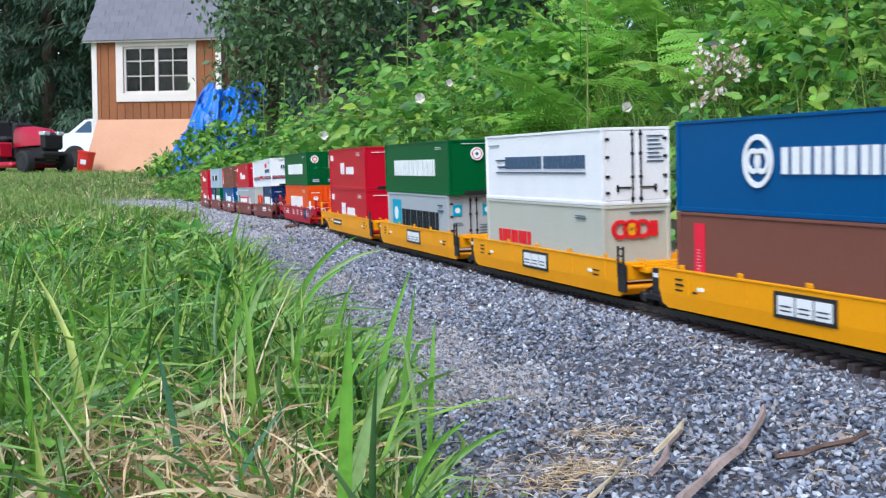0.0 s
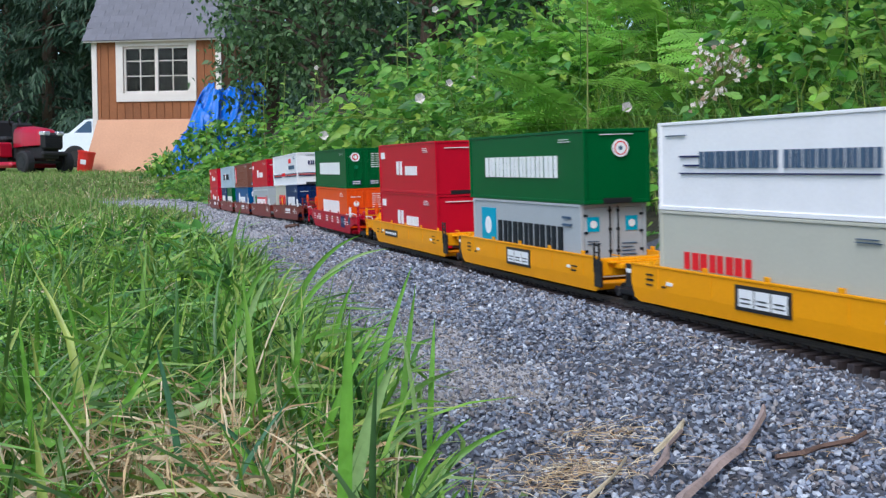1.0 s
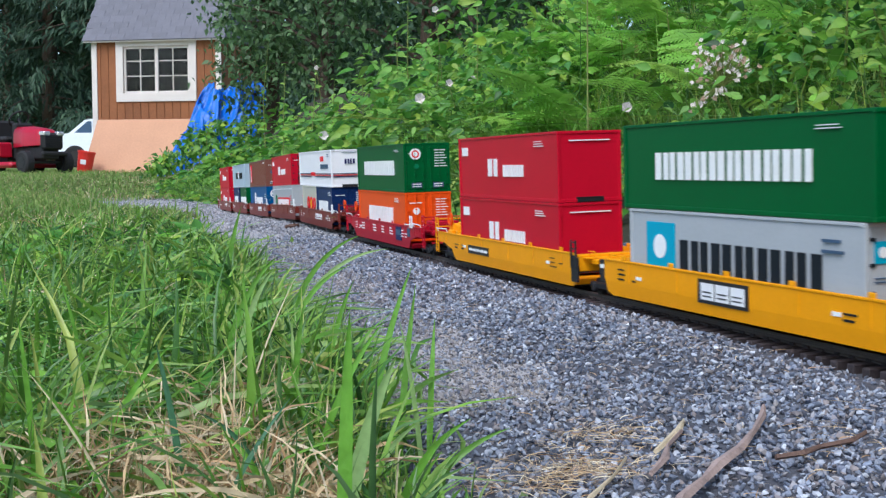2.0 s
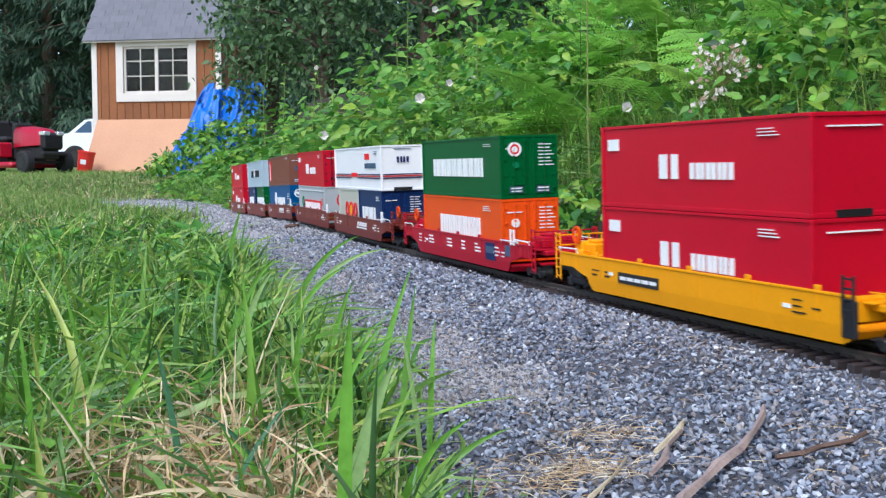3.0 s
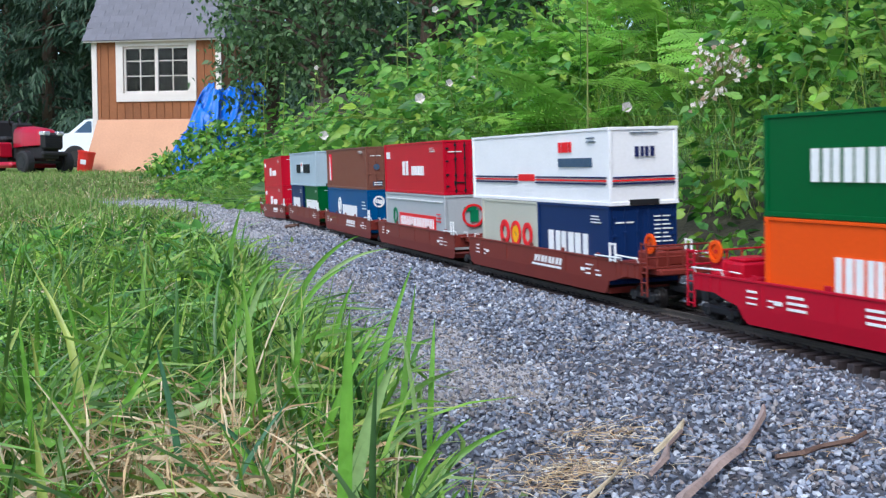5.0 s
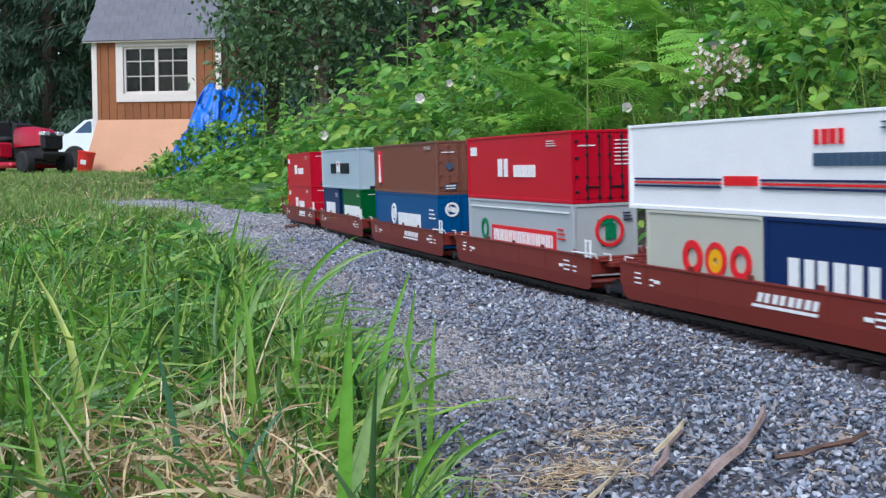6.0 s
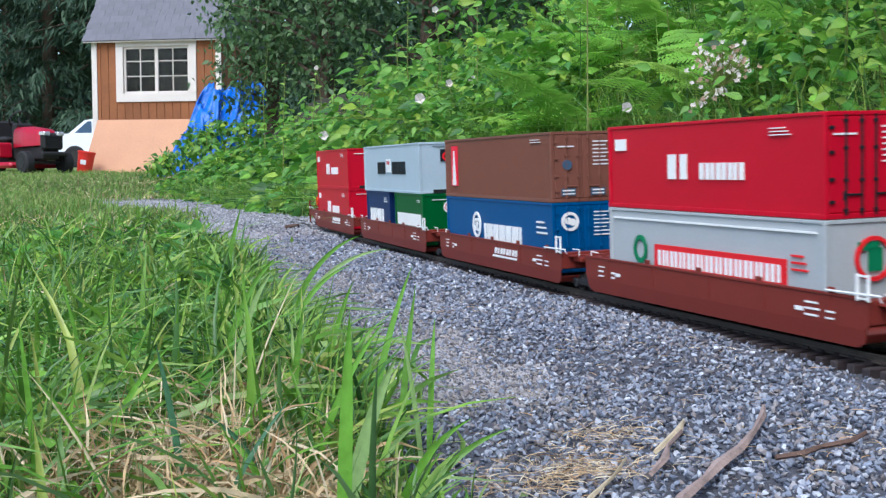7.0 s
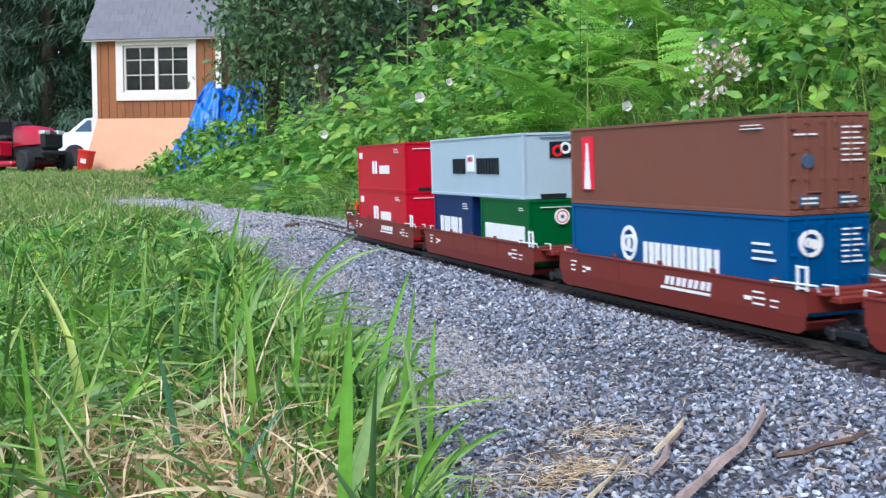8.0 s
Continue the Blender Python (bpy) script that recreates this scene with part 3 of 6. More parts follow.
        part("step_ladder", lad, BLACK if style == "plate" else MARK_WHITE, car, "black step ladder" if style == "plate" else "white step ladder")
        if style == "bars":
            bar = Geo().tube([(half - 0.055, s * (hy + 0.002), 0.0575), (half + 0.018, s * (hy + 0.002), 0.0585)], 0.0011, 6)
            for xr in (half - 0.054, half + 0.016):
                bar.tube([(xr, s * (hy + 0.002), 0.058), (xr, s * (hy - 0.001), 0.0525)], 0.0009, 6)
            part("top_rail", bar, MARK_WHITE, car, "white painted top rail")
        if style == "plate":
            part("step_plate", Geo().box(x - 0.003, x + 0.017, s * (hy - 0.002), s * (hy + 0.0018), 0.016, 0.05, 0.001), BLACK, car)
            part("number_plate", Geo().box(-half - 0.021, -half - 0.003, s * (hy - 0.006), s * (hy - 0.0035), 0.022, 0.052, 0.001), BLACK, car)
            part("number_bars", Geo().box(-half - 0.018, -half - 0.007, s * (hy - 0.0036), s * (hy - 0.0029), 0.041, 0.046), MARK_WHITE, car)
    if front_end or rear_end:
        x = (x_front - 0.03) if front_end and brake else (x_rear + 0.03)
        part("brake_stand", Geo().box(x - 0.012, x + 0.012, -0.029, -0.012, 0.047, 0.068, 0.002), material, car)
        wheel = Geo().ring((x, -0.030, 0.077), (0, -1, 0), 0.0125, 0.0088, 0.0024, 20)
        wheel.tube([(x, -0.0285, 0.077), (x, -0.0305, 0.077)], [0.0105, 0.006], 20)
        part("hand_wheel", wheel, ORANGE, car, "orange hand brake wheel")
        part("brake_post", Geo().tube([(x, -0.027, 0.05), (x, -0.027, 0.077)], 0.0024, 8).tube([(x, -0.027, 0.077), (x, -0.031, 0.077)], 0.0024, 8), material, car)
    # trucks
    frame_geo = Geo().box(-0.034, 0.034, -0.036, -0.030, 0.009, 0.018, 0.002).box(-0.034, 0.034, 0.030, 0.036, 0.009, 0.018, 0.002).box(-0.008, 0.008, -0.032, 0.032, 0.010, 0.021, 0.002)
    for sx in (-1, 1):
        for sy in (-1, 1):
            frame_geo.box(sx * 0.022 - 0.005, sx * 0.022 + 0.005, sy * 0.030, sy * 0.038, 0.0055, 0.0175, 0.002)
    wheels = Geo().tube([(0, -0.029, 0), (0, 0.029, 0)], 0.002, 8)
    for sy in (-1, 1):
        wheels.tube([(0, sy * 0.0205, 0), (0, sy * 0.0222, 0), (0, sy * 0.0223, 0), (0, sy * 0.028, 0)], [0.0135, 0.0135, 0.0116, 0.0113], 20)
        wheels.tube([(0, sy * 0.028, 0), (0, sy * 0.0288, 0)], [0.009, 0.0085], 16)
        for a in range(4):
            wheels.box(-0.0012, 0.0012, sy * 0.0286, sy * 0.0292, 0.003, 0.008, 0, Matrix.Rotation(a * math.pi / 2, 4, "Y"))
    wheel_mesh, frame_mesh = wheels.mesh("wheelset", STEEL), frame_geo.mesh("truck", BLACK)
    spots = [x_rear + 0.042 if rear_end else -0.3125]
    if front_end:
        spots.append(x_front - 0.042)
    axles = []
    for x in spots:
        truck = part("truck", frame_mesh, None, car)
        truck.location = (x, 0, 0)
        for dx in (-0.022, 0.022):
            axle = part("wheelset", wheel_mesh, None, truck)
            axle.location = (dx, 0, 0.0114)
            axles.append((axle, dx))
    # markings on the near side
    y = -hy

    def mark(mt, x0, x1, z0, z1, d=0.0, name="marking"):
        part(name, Geo().box(x0, x1, y - 0.001 - d, y + 0.001, z0, z1), mt, car)
    if style == "plate" and not rear_end:
        mark(BLACK, -0.054, 0.040, 0.0222, 0.0485, 0.0, "logo_plate")
        for i in range(3):
            x0 = -0.047 + i * 0.028
            mark(MARK_WHITE, x0, x0 + 0.025, 0.0262, 0.0445, 0.0006)
            for k in range(2):
                mark(BLACK, x0 + 0.004, x0 + 0.021, 0.0295 + 0.0045 * k, 0.031 + 0.0045 * k, 0.0009)
    elif style == "plate":
        mark(BLACK, -0.164, -0.066, 0.0265, 0.040, 0.0, "number_panel")
        for i in range(5):
            mark(MARK_WHITE, -0.158 + i * 0.018, -0.143 + i * 0.018, 0.031, 0.0352, 0.0006)
    rng = random.Random(len(label))
    tone = MARK_BLACK if style == "plate" else MARK_WHITE
    for x0, w, n in ((-0.235, 0.02, 3), (-0.2, 0.012, 2), (0.185, 0.022, 3), (0.215, 0.016, 2)):
        for k in range(n):
            if style == "bars" or rng.random() < 0.6:
                mark(tone, x0, x0 + w * rng.uniform(0.6, 1), 0.0305 + k * 0.006, 0.0318 + k * 0.006 + 0.001 * rng.random())
    for x0 in (-0.19, 0.17):
        mark(MARK_WHITE, x0, x0 + 0.012, 0.034, 0.038)
    if style == "bars" and material is CAR_BROWN and not brake is None:
        for i in range(4):
            x0 = 0.012 + i * 0.025
            slant = Geo().prism([(x0, 0.035), (x0 + 0.008, 0.035), (x0 + 0.011, 0.0445), (x0 + 0.003, 0.0445)], y - 0.001, y + 0.001)
            slant.prism([(x0 + 0.012, 0.035), (x0 + 0.019, 0.035), (x0 + 0.022, 0.0445), (x0 + 0.015, 0.0445)], y - 0.001, y + 0.001)
            part("marking", slant, MARK_WHITE, car)
        part("marking", Geo().prism([(0.002, 0.0295), (0.106, 0.0295), (0.107, 0.0325), (0.005, 0.0325)], y - 0.001, y + 0.001), MARK_WHITE, car)
    if material is CAR_RED:
        mark(MARK_NAVY, 0.141, 0.186, 0.022, 0.050)
        mark(MARK_GREY, 0.147, 0.18, 0.033, 0.044, 0.0006)
        mark(MARK_GREY, 0.232, 0.252, 0.033, 0.05)
        for x0 in (-0.17, -0.06, 0.02, 0.09):
            for k in range(3):
                mark(MARK_WHITE, x0, x0 + rng.uniform(0.012, 0.03), 0.031 + k * 0.006, 0.0335 + k * 0.006)
    return car, axles


CENTRES = [0.5045, 1.131, 1.7575, 2.383, 3.156, 3.941, 4.564, 5.1845, 5.8195, 6.442]
RUN = [(0.0, 0.0), (0.5, 0.281), (1.0, 0.561), (1.5, 0.840), (2.0, 1.117), (2.5, 1.394), (3.0, 1.670), (3.5, 1.949), (4.0, 2.230), (4.5, 2.512), (5.0, 2.789), (5.5, 3.067),
       (6.0, 3.343), (6.5, 3.607), (7.0, 3.870), (7.5, 4.137), (8.0, 4.408)]
Y_LABEL, B_LABEL = "yellow well car of an articulated set on the rails", "brown well car of an articulated set on the rails"
CARS = [well_car(Y_LABEL, YELLOW, "plate"), well_car(Y_LABEL, YELLOW, "plate"), well_car(Y_LABEL, YELLOW, "plate"),
        well_car("yellow end well car with ladders and brake wheel", YELLOW, "plate", rear_end=True),
        well_car("bright red well car with end platforms and ladders", CAR_RED, "bars", True, True),
        well_car("brown end well car with an orange brake wheel", CAR_BROWN, "bars", front_end=True, brake=True),
        well_car(B_LABEL, CAR_BROWN, "bars", brake=None), well_car(B_LABEL, CAR_BROWN, "bars"), well_car(B_LABEL, CAR_BROWN, "bars", brake=None),
        well_car("brown end well car at the tail of the train", CAR_BROWN, "bars", rear_end=True)]
CARGO = build_cargo()
BASE = 0.0205


def motions():
    """Everything that moves: the cars, what they carry, and their wheels."""
    for k, (car, axles) in enumerate(CARS):
        walk(car, [(t, on_track(CENTRES[k] - s)) for t, s in RUN])
        for axle, dx in axles:
            rows, n = [], 240
            for i in range(n + 1):
                t = i / 30
                s = float(np.interp(t, [r[0] for r in RUN], [r[1] for r in RUN]))
                rows.append((t, pose(dx, 0, 0.0114, 0, math.degrees(s / 0.0114), 0)))
            walk(axle, rows)
    for box, k, tier, shift in CARGO:
        walk(box, [(t, on_track(CENTRES[k] - s) @ pose(shift, 0, BASE + tier * (CH + 0.0006))) for t, s in RUN])


# ---- gravel ----


def speckle(name, colours, rough, source, scale=60.0, spread=0.25, bump=0.3, leafy=0.0):
    """Pieces that take one of several colours each, with fine mottling. source: 'island' or 'object'."""
    m = bpy.data.materials.new(name)
    m.use_nodes = True
    n, l = m.node_tree.nodes, m.node_tree.links
    bsdf = n["Principled BSDF"]
    if source == "island":
        src = n.new("ShaderNodeNewGeometry").outputs["Random Per Island"]
    else:
        src = n.new("ShaderNodeObjectInfo").outputs["Random"]
    ramp = n.new("ShaderNodeValToRGB")
    while len(ramp.color_ramp.elements) < len(colours):
        ramp.color_ramp.elements.new(0.5)
    for i, c in enumerate(colours):
        e = ramp.color_ramp.elements[i]
        e.position, e.color = i / (len(colours) - 1), c
    l.new(src, ramp.inputs[0])
    co, noi, mr, mul = n.new("ShaderNodeTexCoord"), n.new("ShaderNodeTexNoise"), n.new("ShaderNodeMapRange"), n.new("ShaderNodeMix")
    noi.inputs["Scale"].default_value, noi.inputs["Detail"].default_value = scale, 5
    l.new(co.outputs["Object"], noi.inputs["Vector"])
    mr.inputs["From Min"].default_value, mr.inputs["From Max"].default_value = 0.3, 0.7
    mr.inputs["To Min"].default_value, mr.inputs["To Max"].default_value = 1 - spread, 1 + spread
    l.new(noi.outputs["Fac"], mr.inputs["Value"])
    mul.data_type, mul.blend_type = "RGBA", "MULTIPLY"
    mul.inputs["Factor"].default_value = 1
    l.new(ramp.outputs[0], mul.inputs["A"])
    l.new(mr.outputs[0], mul.inputs["B"])
    l.new(mul.outputs["Result"], bsdf.inputs["Base Color"])
    bsdf.inputs["Roughness"].default_value = rough
    if bump:
        b = n.new("ShaderNodeBump")
        b.inputs["Strength"].default_value, b.inputs["Distance"].default_value = bump, 0.3 / scale
        l.new(noi.outputs["Fac"], b.inputs["Height"])
        l.new(b.outputs[0], bsdf.inputs["Normal"])
    if leafy:
        bsdf.inputs["Specular IOR Level"].default_value = 0.35
        tr, ms = n.new("ShaderNodeBsdfTranslucent"), n.new("ShaderNodeMixShader")
        l.new(mul.outputs["Result"], tr.inputs["Color"])
        ms.inputs[0].default_value = leafy
        l.new(bsdf.outputs[0], ms.inputs[1])
        l.new(tr.outputs[0], ms.inputs[2])
        l.new(ms.outputs[0], n["Material Output"].inputs["Surface"])
    return m


STONES = [rgb(48, 52, 62), rgb(146, 154, 170), rgb(88, 96, 113), rgb(170, 178, 191), rgb(60, 68, 84), rgb(146, 137, 134), rgb(112, 121, 141), rgb(200, 205, 214), rgb(74, 84, 102), rgb(132, 142, 160), rgb(162, 158, 158), rgb(54, 56, 66)]
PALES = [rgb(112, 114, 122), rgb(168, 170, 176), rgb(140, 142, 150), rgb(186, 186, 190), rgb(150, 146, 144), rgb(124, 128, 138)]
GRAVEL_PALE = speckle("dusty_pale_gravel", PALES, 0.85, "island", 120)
GRITS = [rgb(120, 114, 110), rgb(152, 150, 150), rgb(96, 94, 96), rgb(166, 160, 154), rgb(132, 124, 116), rgb(110, 112, 120)]
GRIT = speckle("fine_brownish_grit", GRITS, 0.85, "island", 240)
GRAVEL = speckle("blue_grey_gravel", STONES, 0.75, "island", 240)
GRAVEL_PIECE = speckle("blue_grey_gravel_piece", STONES, 0.75, "object", 240)


def stone_shapes(count, seed):
    """Rough chips: icosahedra with broken faces."""
    rng = np.random.default_rng(seed)
    g = (1 + 5 ** 0.5) / 2
    ico = np.array([(0, a, b * g) for a in (-1, 1) for b in (-1, 1)] + [(a, b * g, 0) for a in (-1, 1) for b in (-1, 1)] + [(b * g, 0, a) for a in (-1, 1) for b in (-1, 1)], float)
    ico /= np.linalg.norm(ico[0])
    faces = []
    for i in range(12):
        for j in range(i + 1, 12):
            for k in range(j + 1, 12):
                if max(np.linalg.norm(ico[i] - ico[j]), np.linalg.norm(ico[j] - ico[k]), np.linalg.norm(ico[i] - ico[k])) < 1.1:
                    n = np.cross(ico[j] - ico[i], ico[k] - ico[i])
                    faces.append((i, j, k) if n @ ico[i] > 0 else (i, k, j))
    shapes = []
    for _ in range(count):
        v = ico * rng.uniform(0.55, 1.3, (12, 1)) * np.array([1.05, rng.uniform(0.5, 0.9), rng.uniform(0.3, 0.6)])
        shapes.append(v * 0.5)
    return shapes, np.array(faces)


def turns(rng, n, tilt):
    """n rotation matrices: any heading, tilted by up to about tilt radians."""
    a, b, c = rng.uniform(0, 2 * np.pi, n), rng.normal(0, tilt, n), rng.normal(0, tilt, n)
    ca, sa, cb, sb, cc, sc = np.cos(a), np.sin(a), np.cos(b), np.sin(b), np.cos(c), np.sin(c)
    z, o = np.zeros(n), np.ones(n)
    rz = np.stack([ca, -sa, z, sa, ca, z, z, z, o], -1).reshape(n, 3, 3)
    ry = np.stack([cb, z, sb, z, o, z, -sb, z, cb], -1).reshape(n, 3, 3)
    rx = np.stack([o, z, z, z, cc, -sc, z, sc, cc], -1).reshape(n, 3, 3)
    return rz @ ry @ rx


def build_gravel():
    rng = np.random.default_rng(11)
    shapes, faces = chunks, chunk_faces = stone_shapes(12, 5)
    zones = ((4500, -3.0, 0.46, 0.010, 0.02), (21500, 0.46, 1.2, 0.0034, 0.0094), (16500, 1.2, 1.6, 0.0038, 0.0098), (30000, 1.6, 3.0, 0.005, 0.0105), (13000, 3.0, 5.2, 0.007, 0.013), (9000, 5.2, 9.3, 0.008, 0.015))
    bed = tagged(new("gravel_bed"), "loose blue-grey crushed gravel under the track", "gravel", kind="structure")
    picked = 0
    V, F, PV, PF = [], [], [], []
    meshes = []
    for i, s in enumerate(shapes):
        g = Geo().add((s * 0.01).tolist(), [tuple(f) for f in faces])
        meshes.append(g.mesh("stone", GRAVEL_PIECE))
    chips = [np.array([(1, 0, 0), (-1, 0, 0), (0, 1, 0), (0, -1, 0), (0, 0, 1), (0, 0, -1)]) * np.array([0.55, 0.42, 0.3]) + rng.normal(0, 0.1, (6, 3)) for _ in range(12)]
    chip_faces = np.array([(0, 2, 4), (2, 1, 4), (1, 3, 4), (3, 0, 4), (2, 0, 5), (1, 2, 5), (3, 1, 5), (0, 3, 5)])
    for count, y0, y1, small, large in zones:
        shapes, faces = (chips, chip_faces) if y0 > 1.0 or y1 < 0.5 else (chunks, chunk_faces)
        k_v = len(shapes[0])
        y = rng.uniform(y0, y1, count)
        left = edge_x(y) - 0.10
        right = np.minimum(centre_x(y) + 0.30, 0.42 * np.abs(y) + 0.12 if y0 > 0 else 9.0)
        x = left + (right - left) * rng.uniform(0, 1, count)
        u = offset(x, y)
        keep = (np.abs(u) > 0.0475) | (rng.uniform(0, 1, count) < np.where(y < 2, 0.62, 0.75)) | (y > 3.0)
        keep &= (x > edge_x(y) - 0.10 * rng.uniform(0, 1, count) ** 2)
        x, y, u = x[keep], y[keep], u[keep]
        n = len(x)
        size = small + (large - small) * rng.beta(1.5, 3.2, n)
        low = np.where((np.abs(u) < 0.051) & (y < 3.0), -0.006, 0.0)
        # a trodden strip of fine grit runs beside the grass
        strip = (x - edge_x(y) < 0.20 + 0.04 * lumps(x, y, 7)) & (y > 0.93)
        size = np.where(strip & (rng.uniform(0, 1, n) < 0.72), size * 0.5, size)
        z = ground_z(x, y) + size * rng.uniform(-0.1, 0.62, n) + low
        R = turns(rng, n, 0.6)
        which = rng.integers(0, len(shapes), n)
        for k in range(n):
            if 0 < y0 < 1 and picked < 300 and 0.12 < x[k] < 0.46 and 0.66 < y[k] < 0.9 and rng.uniform() < 0.7:
                ob = part("stone", meshes[which[k]], None, bed)
                m = Matrix(R[k].tolist()).to_4x4()
                m.translation = (x[k], y[k], z[k])
                ob.matrix_basis = m @ Matrix.Scale(size[k] / 0.01, 4)
                picked += 1
                size[k] = 0
        for w in range(len(shapes)):
            sel = np.where((which == w) & (size > 0))[0]
            v = np.einsum("nij,vj->nvi", R[sel], shapes[w]) * size[sel, None, None] + np.stack([x[sel], y[sel], z[sel]], -1)[:, None]
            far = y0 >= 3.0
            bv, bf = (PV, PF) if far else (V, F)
            bf.append((faces[None] + (np.arange(len(sel)) * k_v)[:, None, None] + sum(len(q) for q in bv)).reshape(-1, 3))
            bv.append(v.reshape(-1, 3))
    n = 15000
    y = 0.9 + 1.9 * rng.uniform(0, 1, n) ** 1.3
    x = edge_x(y) - 0.04 + 0.25 * rng.uniform(0, 1, n)
    size, which, R = rng.uniform(0.0018, 0.0046, n), rng.integers(0, 12, n), turns(rng, n, 0.6)
    gv, gf = [], []
    for w in range(12):
        sel = np.where(which == w)[0]
        v = np.einsum("nij,vj->nvi", R[sel], chips[w]) * size[sel, None, None] + np.stack([x[sel], y[sel], ground_z(x[sel], y[sel]) + 0.001], -1)[:, None]
        gf.append((chip_faces[None] + (np.arange(len(sel)) * 6)[:, None, None] + sum(len(q) for q in gv)).reshape(-1, 3))
        gv.append(v.reshape(-1, 3))
    ob = sheet("fine_grit", np.concatenate(gv), np.concatenate(gf), GRIT, smooth=False)
    ob.parent = bed
    tagged(ob, kind="stuff")
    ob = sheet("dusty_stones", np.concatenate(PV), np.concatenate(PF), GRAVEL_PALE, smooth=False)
    ob.parent = bed
    tagged(ob, kind="stuff")
    ob = sheet("loose_stones", np.concatenate(V), np.concatenate(F), GRAVEL, smooth=False)
    ob.parent = bed
    tagged(ob, kind="stuff")


build_gravel()

# ---- grass ----
GRASS = speckle("green_grass", [rgb(80, 124, 44), rgb(128, 174, 66), rgb(98, 146, 52), rgb(152, 188, 90), rgb(64, 106, 48), rgb(128, 166, 106), rgb(174, 186, 96), rgb(104, 156, 58), rgb(80, 126, 58), rgb(58, 96, 44)], 0.32, "island", 60, 0.22, 0.0, 0.26)
DRY = speckle("dry_straw", [rgb(230, 214, 180), rgb(202, 170, 126), rgb(240, 228, 200), rgb(178, 138, 96), rgb(220, 198, 156), rgb(152, 112, 78)], 0.7, "island", 90, 0.2, 0.0, 0.15)
LAWN = speckle("lawn_blades", [rgb(94, 138, 56), rgb(132, 166, 80), rgb(108, 150, 64), rgb(160, 176, 102), rgb(86, 124, 56), rgb(176, 172, 120)], 0.6, "island", 40, 0.2, 0.0, 0.3)


def blades(x, y, z, height, width, bend, rng, levels=6, curl=0.0, turn=None):
    """Many grass blades in one set of arrays; each a creased tapering strip that bows over."""
    n = len(x)
    phi = rng.uniform(0, 2 * np.pi, n) if turn is None else turn
    s = np.linspace(0, 1, levels)[None, :]
    out = (bend * height)[:, None] * (s ** 1.9)
    up = height[:, None] * (s - (0.42 * np.minimum(bend, 1.6))[:, None] * s ** 2.6)
    sway = (rng.normal(0, 0.08, n) * height)[:, None] * np.sin(s * 3.0 + rng.uniform(0, 6, n)[:, None])
    dx, dy = np.cos(phi)[:, None], np.sin(phi)[:, None]
    mid = np.stack([x[:, None] + dx * out - dy * sway, y[:, None] + dy * out + dx * sway, z[:, None] + up], -1)
    prof = np.array([0.55, 0.95, 1.0, 0.85, 0.55, 0.06] if levels == 6 else np.interp(np.linspace(0, 1, levels), [0, 0.3, 0.7, 1], [0.6, 1, 0.75, 0.06]))
    tw = rng.uniform(-0.9, 0.9, n)[:, None] + curl * s
    hw = 0.5 * width[:, None] * prof[None]
    side = np.stack([-dy * np.cos(tw), dx * np.cos(tw), np.sin(tw) + 0 * dx], -1) * hw[..., None]
    crease = np.stack([dx * np.ones_like(s), dy * np.ones_like(s), 0 * s - 0.6 + 0 * dx], -1) * (hw * 0.35)[..., None]
    v = np.stack([mid - side, mid + crease, mid + side], 2).reshape(-1, 3)
    a = (np.arange(n) * levels * 3)[:, None, None] + (np.arange(levels - 1) * 3)[None, :, None] + np.array([0, 1])[None, None, :]
    f = np.stack([a, a + 1, a + 4, a + 3], -1).reshape(-1, 4)
    return v, f


def stack(name, sets, material, label, category):
    V, F, base = [], [], 0
    for v, f in sets:
        V.append(v)
        F.append(f + base)
        base += len(v)
    ob = sheet(name, np.concatenate(V), np.concatenate(F), material)
    return tagged(ob, label, category, kind="stuff")


def tufts(rng, n_tufts, each, y0, y1, spread, reach=0.42, beyond=0.02, power=1.0):
    """Places of blades that grow in tufts on the grass side."""
    y = y0 + (y1 - y0) * rng.uniform(0, 1, n_tufts) ** power
    lo, hi = -reach * y - 0.15, lawn_x(y) + beyond
    x = hi - (hi - lo) * rng.uniform(0, 1, n_tufts)
    x, y = np.repeat(x, each), np.repeat(y, each)
    return x + rng.normal(0, spread, len(x)), y + rng.normal(0, spread, len(y))


def withered(x, y):
    """The dried-out patches of the near grass."""
    return (np.hypot(x + 0.15, (y - 0.65) * 0.9) < 0.085) | (np.hypot(x + 0.14, (y - 0.76) * 0.6) < 0.05) | (np.hypot(x + 0.07, y - 0.62) < 0.04)


